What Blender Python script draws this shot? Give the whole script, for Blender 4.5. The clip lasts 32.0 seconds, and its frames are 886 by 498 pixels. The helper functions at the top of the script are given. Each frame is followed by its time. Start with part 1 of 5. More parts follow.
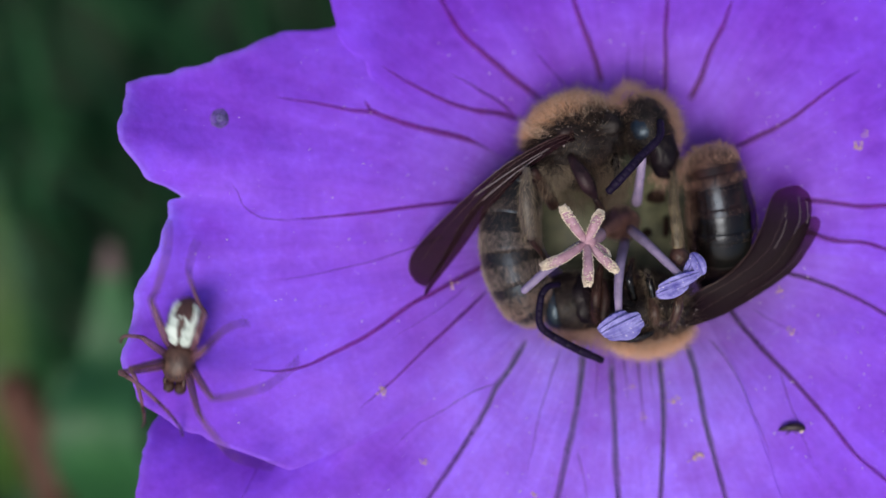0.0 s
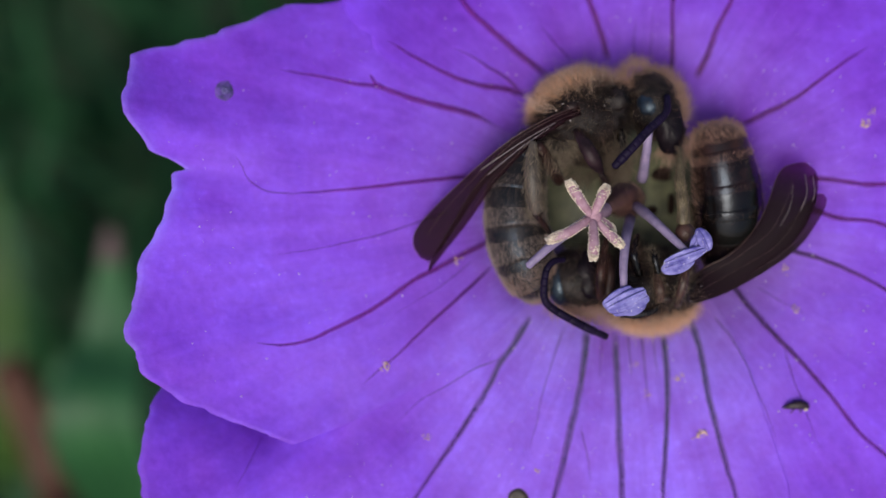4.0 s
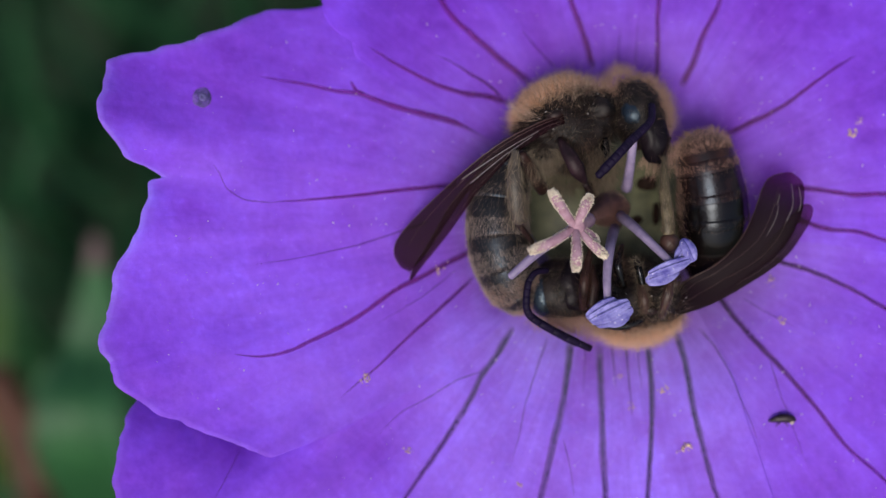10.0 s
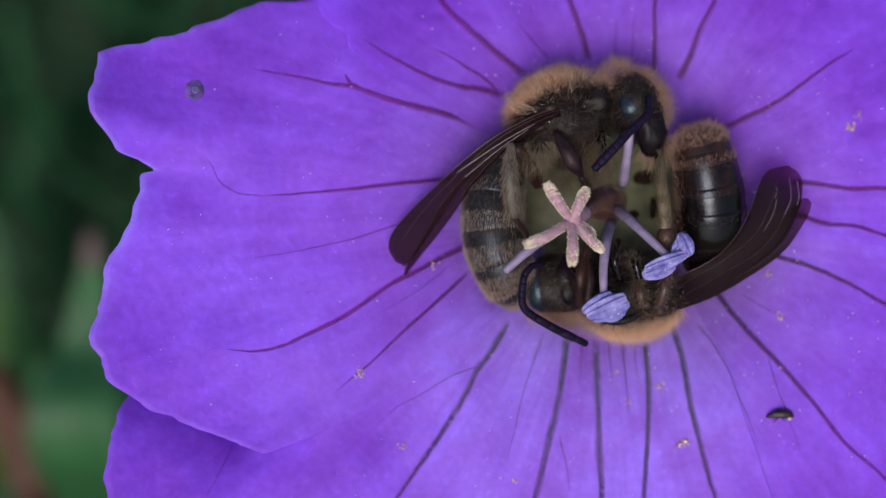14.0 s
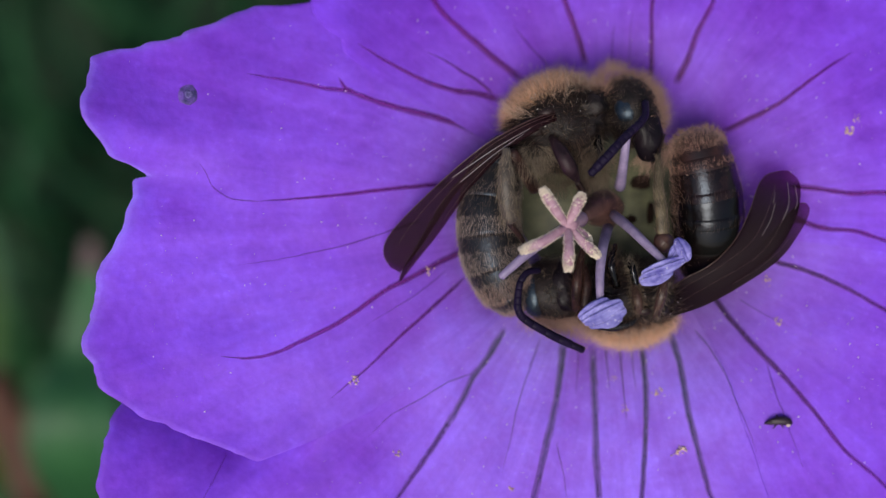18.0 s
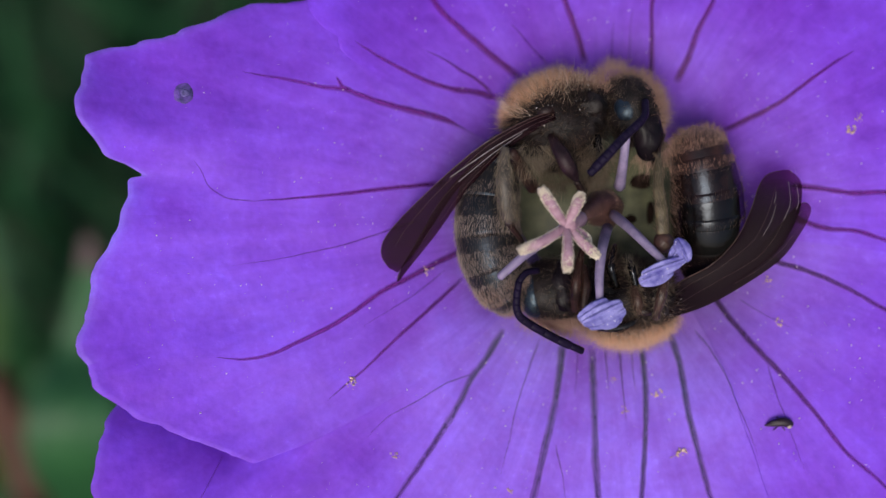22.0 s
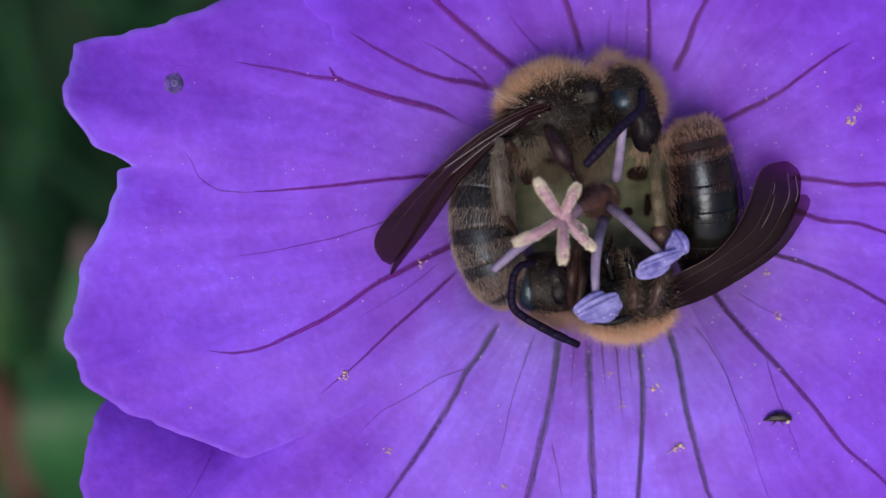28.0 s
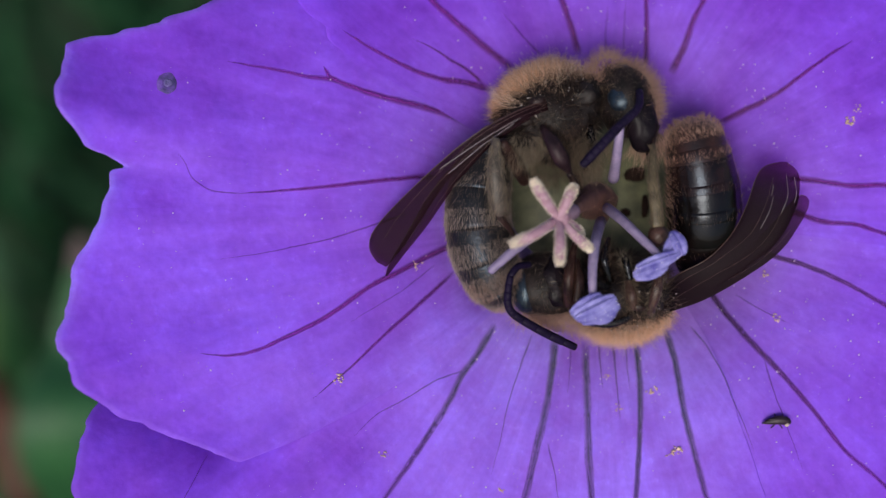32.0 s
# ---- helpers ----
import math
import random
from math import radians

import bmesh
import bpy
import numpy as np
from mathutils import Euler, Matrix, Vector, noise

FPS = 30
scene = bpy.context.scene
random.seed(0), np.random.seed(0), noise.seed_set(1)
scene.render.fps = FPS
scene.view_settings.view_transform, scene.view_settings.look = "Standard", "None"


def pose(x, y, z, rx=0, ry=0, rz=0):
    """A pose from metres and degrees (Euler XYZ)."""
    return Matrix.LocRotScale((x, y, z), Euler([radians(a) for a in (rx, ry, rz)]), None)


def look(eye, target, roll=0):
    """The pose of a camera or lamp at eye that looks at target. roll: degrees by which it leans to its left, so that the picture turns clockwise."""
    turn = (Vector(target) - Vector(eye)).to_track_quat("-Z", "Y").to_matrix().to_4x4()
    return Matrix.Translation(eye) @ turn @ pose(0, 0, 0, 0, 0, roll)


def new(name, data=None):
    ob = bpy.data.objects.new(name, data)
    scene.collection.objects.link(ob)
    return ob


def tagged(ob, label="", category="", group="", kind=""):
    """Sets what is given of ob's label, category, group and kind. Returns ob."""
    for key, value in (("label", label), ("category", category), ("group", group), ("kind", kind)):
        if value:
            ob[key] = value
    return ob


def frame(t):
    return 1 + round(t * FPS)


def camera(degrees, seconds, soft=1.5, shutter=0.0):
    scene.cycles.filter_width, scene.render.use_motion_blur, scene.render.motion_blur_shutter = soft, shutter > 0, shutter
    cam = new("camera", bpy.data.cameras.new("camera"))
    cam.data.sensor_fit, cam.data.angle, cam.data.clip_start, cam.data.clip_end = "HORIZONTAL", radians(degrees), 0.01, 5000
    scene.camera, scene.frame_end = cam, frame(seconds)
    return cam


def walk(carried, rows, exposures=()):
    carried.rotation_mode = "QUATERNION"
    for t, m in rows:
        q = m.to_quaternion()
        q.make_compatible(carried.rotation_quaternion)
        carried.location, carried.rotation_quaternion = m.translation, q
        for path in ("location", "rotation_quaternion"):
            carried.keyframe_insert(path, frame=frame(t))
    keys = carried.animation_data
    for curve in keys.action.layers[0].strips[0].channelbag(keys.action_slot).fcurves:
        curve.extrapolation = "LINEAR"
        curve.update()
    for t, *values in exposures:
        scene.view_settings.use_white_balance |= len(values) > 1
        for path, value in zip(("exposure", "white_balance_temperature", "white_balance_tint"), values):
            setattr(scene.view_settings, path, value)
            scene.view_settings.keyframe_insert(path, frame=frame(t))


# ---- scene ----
cam = camera(42.6, 32.0, soft=1.35, shutter=0.5)

# The flower's face: x right, y up along the face, z out of it, in metres. It leans 25 degrees towards the viewer, 0.32 m over the ground.
FACE = pose(0, 0, 0.32, 25, 0, 0)

# seconds; place over the face in millimetres; turn in degrees
PATH = [
    (0, -0.211, 0.703, 42.236, 0.036, 0.889, -0.514),
    (0.5, 0.040, 0.741, 42.161, 0.065, 0.589, -0.328),
    (1, 0.060, 1.263, 42.204, 0.264, 0.339, -0.563),
    (1.5, 0.024, 0.847, 42.285, 0.188, 0.565, -0.647),
    (2, -0.118, 0.640, 42.205, 0.099, 0.480, -0.511),
    (2.5, -0.152, 0.562, 42.210, -0.017, 0.688, -0.464),
    (2.7, -0.431, 0.653, 42.177, -0.068, 0.563, -0.095),
    (2.8, -0.638, 0.276, 42.184, 0.090, 0.616, -0.090),
    (2.9, -0.700, 0.303, 42.179, 0.081, 0.670, -0.109),
    (3, -0.539, -0.132, 42.161, -0.023, 0.804, -0.100),
    (3.5, -0.446, 0.004, 42.127, -0.360, 0.843, -0.102),
    (5.5, -0.397, 0.032, 41.909, 0.011, 0.677, -0.070),
    (6, -0.401, 0.122, 41.865, -0.163, 0.732, -0.055),
    (6.5, -0.504, 0.002, 41.817, -0.091, 0.668, -0.072),
    (7, -0.373, -0.139, 41.757, -0.002, 0.675, -0.065),
    (7.5, -0.398, -0.119, 41.678, -0.028, 0.481, -0.050),
    (8, -0.163, -0.106, 41.622, 0.007, 0.518, 0.053),
    (8.5, -0.238, -0.065, 41.552, 0.098, 0.320, 0.037),
    (9, -0.035, -0.056, 41.557, 0.196, 0.531, 0.016),
    (9.5, -0.096, 0.081, 41.481, 0.098, 0.428, 0.042),
    (10, -0.107, 0.189, 41.424, -0.012, 0.352, 0.046),
    (10.5, 0.018, 0.099, 41.395, 0.125, 0.408, 0.082),
    (11, -0.052, 0.037, 41.306, 0.233, 0.183, 0.119),
    (11.5, 0.122, 0.162, 41.306, 0.070, 0.317, 0.134),
    (12, 0.079, 0.061, 41.234, 0.133, 0.247, 0.118),
    (12.5, 0.119, 0.201, 41.184, 0.014, 0.255, 0.145),
    (13, 0.097, 0.120, 41.159, -0.013, 0.300, 0.080),
    (13.5, 0.031, -0.113, 41.115, 0.120, 0.305, 0.075),
    (14, -0.020, -0.037, 41.061, 0.014, 0.223, 0.093),
    (14.5, 0.034, -0.142, 41.040, 0.116, 0.310, 0.045),
    (16.5, 0.140, -0.140, 40.836, 0.152, 0.281, 0.044),
    (17, 0.191, -0.035, 40.801, 0.079, 0.314, 0.101),
    (17.5, 0.174, -0.024, 40.763, 0.093, 0.318, 0.062),
    (18, 0.181, 0.044, 40.727, 0.185, 0.279, 0.010),
    (18.5, 0.242, 0.235, 40.652, 0.046, 0.266, 0.076),
    (19, 0.266, 0.070, 40.624, 0.192, 0.246, 0.054),
    (19.5, 0.328, 0.098, 40.589, 0.063, 0.249, 0.107),
    (20, 0.240, 0.175, 40.565, 0.034, 0.327, -0.065),
    (20.5, 0.299, 0.217, 40.496, 0.021, 0.387, -0.016),
    (21, 0.239, 0.146, 40.456, 0.114, 0.353, -0.063),
    (21.5, 0.362, 0.093, 40.429, 0.121, 0.453, -0.023),
    (22, 0.245, 0.131, 40.373, 0.065, 0.277, 0.028),
    (22.5, 0.321, 0.071, 40.304, -0.025, 0.375, 0.001),
    (23, 0.262, -0.016, 40.269, 0.027, 0.364, 0.003),
    (23.5, 0.272, 0.066, 40.235, -0.132, 0.320, 0.025),
    (24, 0.222, -0.033, 40.178, 0.020, 0.240, -0.017),
    (24.5, 0.250, -0.112, 40.122, 0.135, 0.268, -0.000),
    (25, 0.354, -0.116, 40.119, 0.137, 0.405, -0.006),
    (25.5, 0.280, -0.111, 40.014, 0.098, 0.234, 0.022),
    (27.5, 0.343, -0.093, 39.834, 0.032, 0.124, 0.046),
    (28, 0.425, -0.054, 39.824, -0.049, 0.244, 0.051),
    (28.5, 0.431, -0.157, 39.752, 0.039, 0.276, 0.047),
    (29, 0.407, -0.184, 39.709, 0.026, 0.179, 0.074),
    (29.5, 0.418, -0.181, 39.662, 0.052, 0.106, 0.066),
    (30, 0.507, -0.074, 39.622, -0.152, 0.208, 0.072),
    (30.5, 0.423, -0.154, 39.567, 0.075, 0.053, 0.077),
    (31, 0.509, 0.047, 39.546, -0.171, 0.173, 0.059),
    (31.5, 0.511, -0.027, 39.498, -0.033, 0.159, 0.039),
    (32, 0.479, -0.148, 39.452, 0.163, 0.110, 0.036),
]
walk(cam, [(t, FACE @ pose(x / 1000, y / 1000, z / 1000, rx, ry, rz)) for t, x, y, z, rx, ry, rz in PATH],
     exposures=[(0, 0.1, 6500, 10), (2.6, 0.08, 6500, 10), (3, -0.02, 6500, 10), (8, 0.0, 6500, 10), (32, -0.03, 6500, 10)])
cam.data.dof.use_dof = True
cam.data.dof.focus_distance = 0.0385
cam.data.dof.aperture_fstop = 32.0

# ---- light: bright shade under an open sky ----
world = bpy.data.worlds.new("sky")
scene.world = world
world.use_nodes = True
wn = world.node_tree.nodes
sky = wn.new("ShaderNodeTexSky")
sky.sky_type = "NISHITA"
sky.sun_disc = False
sky.sun_elevation = radians(44)
sky.sun_rotation = radians(191)
sky.dust_density = 3.0
world.node_tree.links.new(sky.outputs[0], wn["Background"].inputs[0])
wn["Background"].inputs[1].default_value = 0.13
sun = bpy.data.lights.new("sun", "SUN")
sun.energy = 2.5
sun.angle = radians(26)
sun.color = (1.0, 0.95, 0.88)
sun_ob = new("sun", sun)
sun_ob.matrix_world = look((-0.14, -0.71, 0.70), (0, 0, 0))


# ---- materials ----
def mat(name, col=(0.5, 0.5, 0.5), rough=0.6, metal=0.0, spec=0.5):
    m = bpy.data.materials.new(name)
    m.use_nodes = True
    b = m.node_tree.nodes["Principled BSDF"]
    b.inputs["Base Color"].default_value = (*col, 1)
    b.inputs["Roughness"].default_value = rough
    b.inputs["Metallic"].default_value = metal
    b.inputs["Specular IOR Level"].default_value = spec
    return m


def node(m, kind, **props):
    n = m.node_tree.nodes.new(kind)
    for k, v in props.items():
        n.inputs[k].default_value = v
    return n


def link(m, a, b):
    m.node_tree.links.new(a, b)


def bsdf(m):
    return m.node_tree.nodes["Principled BSDF"]


def ramp(m, source, stops):
    r = m.node_tree.nodes.new("ShaderNodeValToRGB")
    e = r.color_ramp.elements
    while len(e) < len(stops):
        e.new(0.5)
    for k, (p, c) in zip(e, stops):
        k.position, k.color = p, (*c, 1)
    link(m, source, r.inputs[0])
    return r


def mottled(name, dark, light, size, rough=0.6, bump=0.3, spec=0.4, fine=6.0, depth=0.00002):
    """A surface with patches of two tones, size metres across, and a fine relief."""
    m = mat(name, light, rough, 0, spec)
    tc = node(m, "ShaderNodeTexCoord")
    a = node(m, "ShaderNodeTexNoise", Scale=1 / size, Detail=4.0, Roughness=0.6)
    link(m, tc.outputs["Object"], a.inputs["Vector"])
    r = ramp(m, a.outputs[0], [(0.32, dark), (0.68, light)])
    link(m, r.outputs[0], bsdf(m).inputs["Base Color"])
    n = node(m, "ShaderNodeTexNoise", Scale=fine / size, Detail=3.0)
    link(m, tc.outputs["Object"], n.inputs["Vector"])
    b = node(m, "ShaderNodeBump", Strength=bump, Distance=depth)
    link(m, n.outputs[0], b.inputs["Height"])
    link(m, b.outputs[0], bsdf(m).inputs["Normal"])
    return m


def hair_mat(name, root, tip):
    m = mat(name, tip, 0.5, 0, 0.35)
    g = node(m, "ShaderNodeNewGeometry")
    r = ramp(m, g.outputs["Random Per Island"], [(0.0, root), (1.0, tip)])
    link(m, r.outputs[0], bsdf(m).inputs["Base Color"])
    # fine hair glows a little with the light behind it
    tr = node(m, "ShaderNodeBsdfTranslucent")
    link(m, r.outputs[0], tr.inputs["Color"])
    mx = node(m, "ShaderNodeMixShader")
    mx.inputs[0].default_value = 0.4
    link(m, bsdf(m).outputs[0], mx.inputs[1])
    link(m, tr.outputs[0], mx.inputs[2])
    link(m, mx.outputs[0], m.node_tree.nodes["Material Output"].inputs[0])
    return m


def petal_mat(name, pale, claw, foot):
    """Petal tissue; pale: how far its colour is paled, from 0 to 1; claw: how far out its foot reaches; foot: how pale
    that is.
    """
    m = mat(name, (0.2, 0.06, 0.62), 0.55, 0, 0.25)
    tc = node(m, "ShaderNodeTexCoord")
    dist = node(m, "ShaderNodeVectorMath")
    dist.operation = "LENGTH"
    link(m, tc.outputs["Object"], dist.inputs[0])
    scale = node(m, "ShaderNodeMath")
    scale.operation = "MULTIPLY"
    scale.inputs[1].default_value = 50.0
    link(m, dist.outputs["Value"], scale.inputs[0])
    # pale at the claw, deeper violet towards the rim
    # a foot below 1 puts the sunken heart's shade in with the pigment
    grad = ramp(m, scale.outputs[0], [(0.09, (0.18, 0.18, 0.08)), (0.17 * claw, (0.30 * foot, 0.19 * foot, 0.50 * foot)), (0.27 * claw, (0.272, 0.097, 0.68)), (0.5, (0.270, 0.072, 0.77)), (0.95, (0.258, 0.064, 0.83))])
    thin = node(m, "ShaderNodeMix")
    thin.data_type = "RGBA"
    # pale pool below the heart: paler pigment, with the brighter light put into the colour
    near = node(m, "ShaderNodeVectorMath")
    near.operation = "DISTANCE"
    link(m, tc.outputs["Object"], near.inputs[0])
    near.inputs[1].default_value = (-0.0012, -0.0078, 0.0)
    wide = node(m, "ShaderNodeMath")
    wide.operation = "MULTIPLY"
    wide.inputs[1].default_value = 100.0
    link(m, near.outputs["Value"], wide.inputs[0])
    lit_wash = ramp(m, wide.outputs[0], [(0.0, (pale + 0.68,) * 3), (0.35, (pale + 0.5,) * 3), (0.85, (pale,) * 3)])
    lit_wash.color_ramp.interpolation = "EASE"
    link(m, lit_wash.outputs[0], thin.inputs[0])
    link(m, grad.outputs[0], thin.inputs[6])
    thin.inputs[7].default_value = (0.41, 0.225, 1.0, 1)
    # the thin rim is paler
    rim = m.node_tree.nodes.new("ShaderNodeAttribute")
    rim.attribute_name = "thinness"
    edge = node(m, "ShaderNodeMix")
    edge.data_type = "RGBA"
    link(m, rim.outputs["Fac"], edge.inputs[0])
    link(m, thin.outputs[2], edge.inputs[6])
    edge.inputs[7].default_value = (0.40, 0.34, 0.98, 1)
    thin = edge
    cloud = node(m, "ShaderNodeTexNoise", Scale=430.0, Detail=6.0, Roughness=0.66)
    link(m, tc.outputs["Object"], cloud.inputs["Vector"])
    tone = ramp(m, cloud.outputs[0], [(0.30, (0.82, 0.62, 0.80)), (0.72, (1.12, 1.30, 1.14))])
    mix = node(m, "ShaderNodeMix")
    mix.data_type = "RGBA"
    mix.blend_type = "MULTIPLY"
    mix.inputs[0].default_value = 1.0
    link(m, thin.outputs[2], mix.inputs[6])
    link(m, tone.outputs[0], mix.inputs[7])
    # broad pale and deep patches
    patch = node(m, "ShaderNodeTexNoise", Scale=170.0, Detail=3.0, Roughness=0.55)
    link(m, tc.outputs["Object"], patch.inputs["Vector"])
    s0 = ramp(m, patch.outputs[0], [(0.34, (0.94, 0.80, 0.92)), (0.66, (1.06, 1.16, 1.08))])
    # fine streaks that run out from the heart
    turn = m.node_tree.nodes.new("ShaderNodeTexGradient")
    turn.gradient_type = "RADIAL"
    link(m, tc.outputs["Object"], turn.inputs["Vector"])
    mult = node(m, "ShaderNodeMath")
    mult.operation = "MULTIPLY"
    mult.inputs[1].default_value = 150.0
    link(m, turn.outputs["Fac"], mult.inputs[0])
    far = node(m, "ShaderNodeMath")
    far.operation = "MULTIPLY"
    far.inputs[1].default_value = 260.0
    link(m, dist.outputs["Value"], far.inputs[0])
    both = node(m, "ShaderNodeCombineXYZ")
    link(m, mult.outputs[0], both.inputs[0])
    link(m, far.outputs[0], both.inputs[1])
    streak = node(m, "ShaderNodeTexNoise", Scale=1.0, Detail=4.0, Roughness=0.6)
    link(m, both.outputs[0], streak.inputs["Vector"])
    grain = node(m, "ShaderNodeTexNoise", Scale=2600.0, Detail=3.0, Roughness=0.7)
    link(m, tc.outputs["Object"], grain.inputs["Vector"])
    s1 = ramp(m, streak.outputs[0], [(0.3, (0.88, 0.84, 0.91)), (0.7, (1.07, 1.10, 1.06))])
    s2 = ramp(m, grain.outputs[0], [(0.3, (0.93, 0.89, 0.95)), (0.62, (1.04, 1.06, 1.03)), (0.74, (1.16, 1.34, 1.12))])
    col = mix.outputs[2]
    for extra in (s0, s1, s2):
        more = node(m, "ShaderNodeMix")
        more.data_type = "RGBA"
        more.blend_type = "MULTIPLY"
        more.inputs[0].default_value = 1.0
        link(m, col, more.inputs[6])
        link(m, extra.outputs[0], more.inputs[7])
        col = more.outputs[2]
    link(m, col, bsdf(m).inputs["Base Color"])
    # cell relief and soft folds
    cell = node(m, "ShaderNodeTexNoise", Scale=5200.0, Detail=2.0)
    fold = node(m, "ShaderNodeTexNoise", Scale=420.0, Detail=3.0)
    for n in (cell, fold):
        link(m, tc.outputs["Object"], n.inputs["Vector"])
    b1 = node(m, "ShaderNodeBump", Strength=0.22, Distance=0.00005)
    b2 = node(m, "ShaderNodeBump", Strength=0.6, Distance=0.0004)
    link(m, fold.outputs[0], b2.inputs["Height"])
    link(m, cell.outputs[0], b1.inputs["Height"])
    link(m, b2.outputs[0], b1.inputs["Normal"])
    link(m, b1.outputs[0], bsdf(m).inputs["Normal"])
    # thin tissue lets light through
    tr = node(m, "ShaderNodeBsdfTranslucent")
    link(m, col, tr.inputs["Color"])
    mx = node(m, "ShaderNodeMixShader")
    mx.inputs[0].default_value = 0.35
    link(m, bsdf(m).outputs[0], mx.inputs[1])
    link(m, tr.outputs[0], mx.inputs[2])
    link(m, mx.outputs[0], m.node_tree.nodes["Material Output"].inputs[0])
    return m


def vein_mat(name, stops):
    m = mat(name, (0.10, 0.012, 0.2), 0.6, 0, 0.2)
    tc = node(m, "ShaderNodeTexCoord")
    dist = node(m, "ShaderNodeVectorMath")
    dist.operation = "LENGTH"
    link(m, tc.outputs["Object"], dist.inputs[0])
    scale = node(m, "ShaderNodeMath")
    scale.operation = "MULTIPLY"
    scale.inputs[1].default_value = 50.0
    link(m, dist.outputs["Value"], scale.inputs[0])
    grad = ramp(m, scale.outputs[0], stops)
    link(m, grad.outputs[0], bsdf(m).inputs["Base Color"])
    # the pigment thins out sideways and comes and goes along the vein
    dens = m.node_tree.nodes.new("ShaderNodeAttribute")
    dens.attribute_name = "pigment"
    blot = node(m, "ShaderNodeTexNoise", Scale=2400.0, Detail=4.0, Roughness=0.65)
    link(m, tc.outputs["Object"], blot.inputs["Vector"])
    part_of = ramp(m, blot.outputs[0], [(0.3, (0.72, 0.72, 0.72)), (0.6, (1, 1, 1))])
    full = node(m, "ShaderNodeMath")
    full.operation = "MULTIPLY"
    link(m, dens.outputs["Fac"], full.inputs[0])
    link(m, part_of.outputs[0], full.inputs[1])
    clear = node(m, "ShaderNodeBsdfTransparent")
    mx = node(m, "ShaderNodeMixShader")
    link(m, full.outputs[0], mx.inputs[0])
    link(m, clear.outputs[0], mx.inputs[1])
    link(m, bsdf(m).outputs[0], mx.inputs[2])
    link(m, mx.outputs[0], m.node_tree.nodes["Material Output"].inputs[0])
    return m


def wing_mat(name, tone, root, tip):
    """A smoky wing of one tone; root, tip: how much light passes there."""
    m = mat(name, tone, 0.5, 0, 0.06)
    tc = node(m, "ShaderNodeTexCoord")
    n = node(m, "ShaderNodeTexNoise", Scale=900.0, Detail=4.0)
    link(m, tc.outputs["Object"], n.inputs["Vector"])
    b = node(m, "ShaderNodeBump", Strength=0.4, Distance=0.00006)
    link(m, n.outputs[0], b.inputs["Height"])
    link(m, b.outputs[0], bsdf(m).inputs["Normal"])
    t = node(m, "ShaderNodeBsdfTransparent")
    t.inputs[0].default_value = (0.84, 0.60, 0.72, 1)
    mx = node(m, "ShaderNodeMixShader")
    along = m.node_tree.nodes.new("ShaderNodeAttribute")
    along.attribute_name = "along"
    clear = ramp(m, along.outputs["Fac"], [(0.35, (root, root, root)), (0.85, (tip, tip, tip))])
    link(m, clear.outputs[0], mx.inputs[0])
    link(m, bsdf(m).outputs[0], mx.inputs[1])
    link(m, t.outputs[0], mx.inputs[2])
    link(m, mx.outputs[0], m.node_tree.nodes["Material Output"].inputs[0])
    return m


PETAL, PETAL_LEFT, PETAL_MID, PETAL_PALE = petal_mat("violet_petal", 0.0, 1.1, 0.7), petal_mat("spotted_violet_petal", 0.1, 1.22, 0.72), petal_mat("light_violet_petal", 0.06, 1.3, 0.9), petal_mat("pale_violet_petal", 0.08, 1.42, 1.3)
WING, WING_DARK = wing_mat("smoky_wing", (0.016, 0.006, 0.009), 0.42, 0.56), wing_mat("dark_smoky_wing", (0.010, 0.0045, 0.007), 0.10, 0.74)
VEIN = vein_mat("wine_vein", [(0.18, (0.075, 0.05, 0.07)), (0.28, (0.085, 0.014, 0.12)), (0.46, (0.13, 0.008, 0.21)), (0.8, (0.17, 0.016, 0.36))])
VEIN_GREY = vein_mat("grey_violet_vein", [(0.24, (0.075, 0.08, 0.10)), (0.38, (0.085, 0.06, 0.16)), (0.54, (0.09, 0.024, 0.21)), (0.8, (0.13, 0.016, 0.30))])
VEIN_DUSK = vein_mat("dusky_violet_vein", [(0.24, (0.05, 0.024, 0.07)), (0.38, (0.08, 0.020, 0.15)), (0.55, (0.115, 0.010, 0.23)), (0.8, (0.15, 0.014, 0.34))])
CHITIN = mottled("black_chitin", (0.0012, 0.001, 0.001), (0.005, 0.003, 0.003), 0.0006, 0.2, 0.4, 0.28)
# blue of the reflected sky put into the sheen's tint
bsdf(CHITIN).inputs["Specular Tint"].default_value = (0.80, 0.88, 1.0, 1)
CHITIN_SOFT = mottled("dull_sky_tinted_chitin", (0.005, 0.005, 0.006), (0.016, 0.013, 0.013), 0.0006, 0.36, 0.6, 0.3)
# here too the sky's blue is set in the sheen, not the shell
bsdf(CHITIN_SOFT).inputs["Specular Tint"].default_value = (0.60, 0.76, 1.0, 1)
THORAX = mottled("rough_black_thorax", (0.003, 0.002, 0.002), (0.016, 0.010, 0.010), 0.0004, 0.5, 0.9, 0.2)
CHITIN_DUSK = mottled("brown_black_chitin", (0.003, 0.002, 0.002), (0.016, 0.007, 0.006), 0.0006, 0.24, 0.4, 0.26)
CHITIN_RUST = mottled("rusty_black_chitin", (0.006, 0.0035, 0.0035), (0.034, 0.014, 0.011), 0.0006, 0.36, 0.45, 0.25)
# the same sky blue painted into these shells' sheen
for shell in (CHITIN_DUSK, CHITIN_RUST):
    bsdf(shell).inputs["Specular Tint"].default_value = (0.66, 0.80, 1.0, 1)
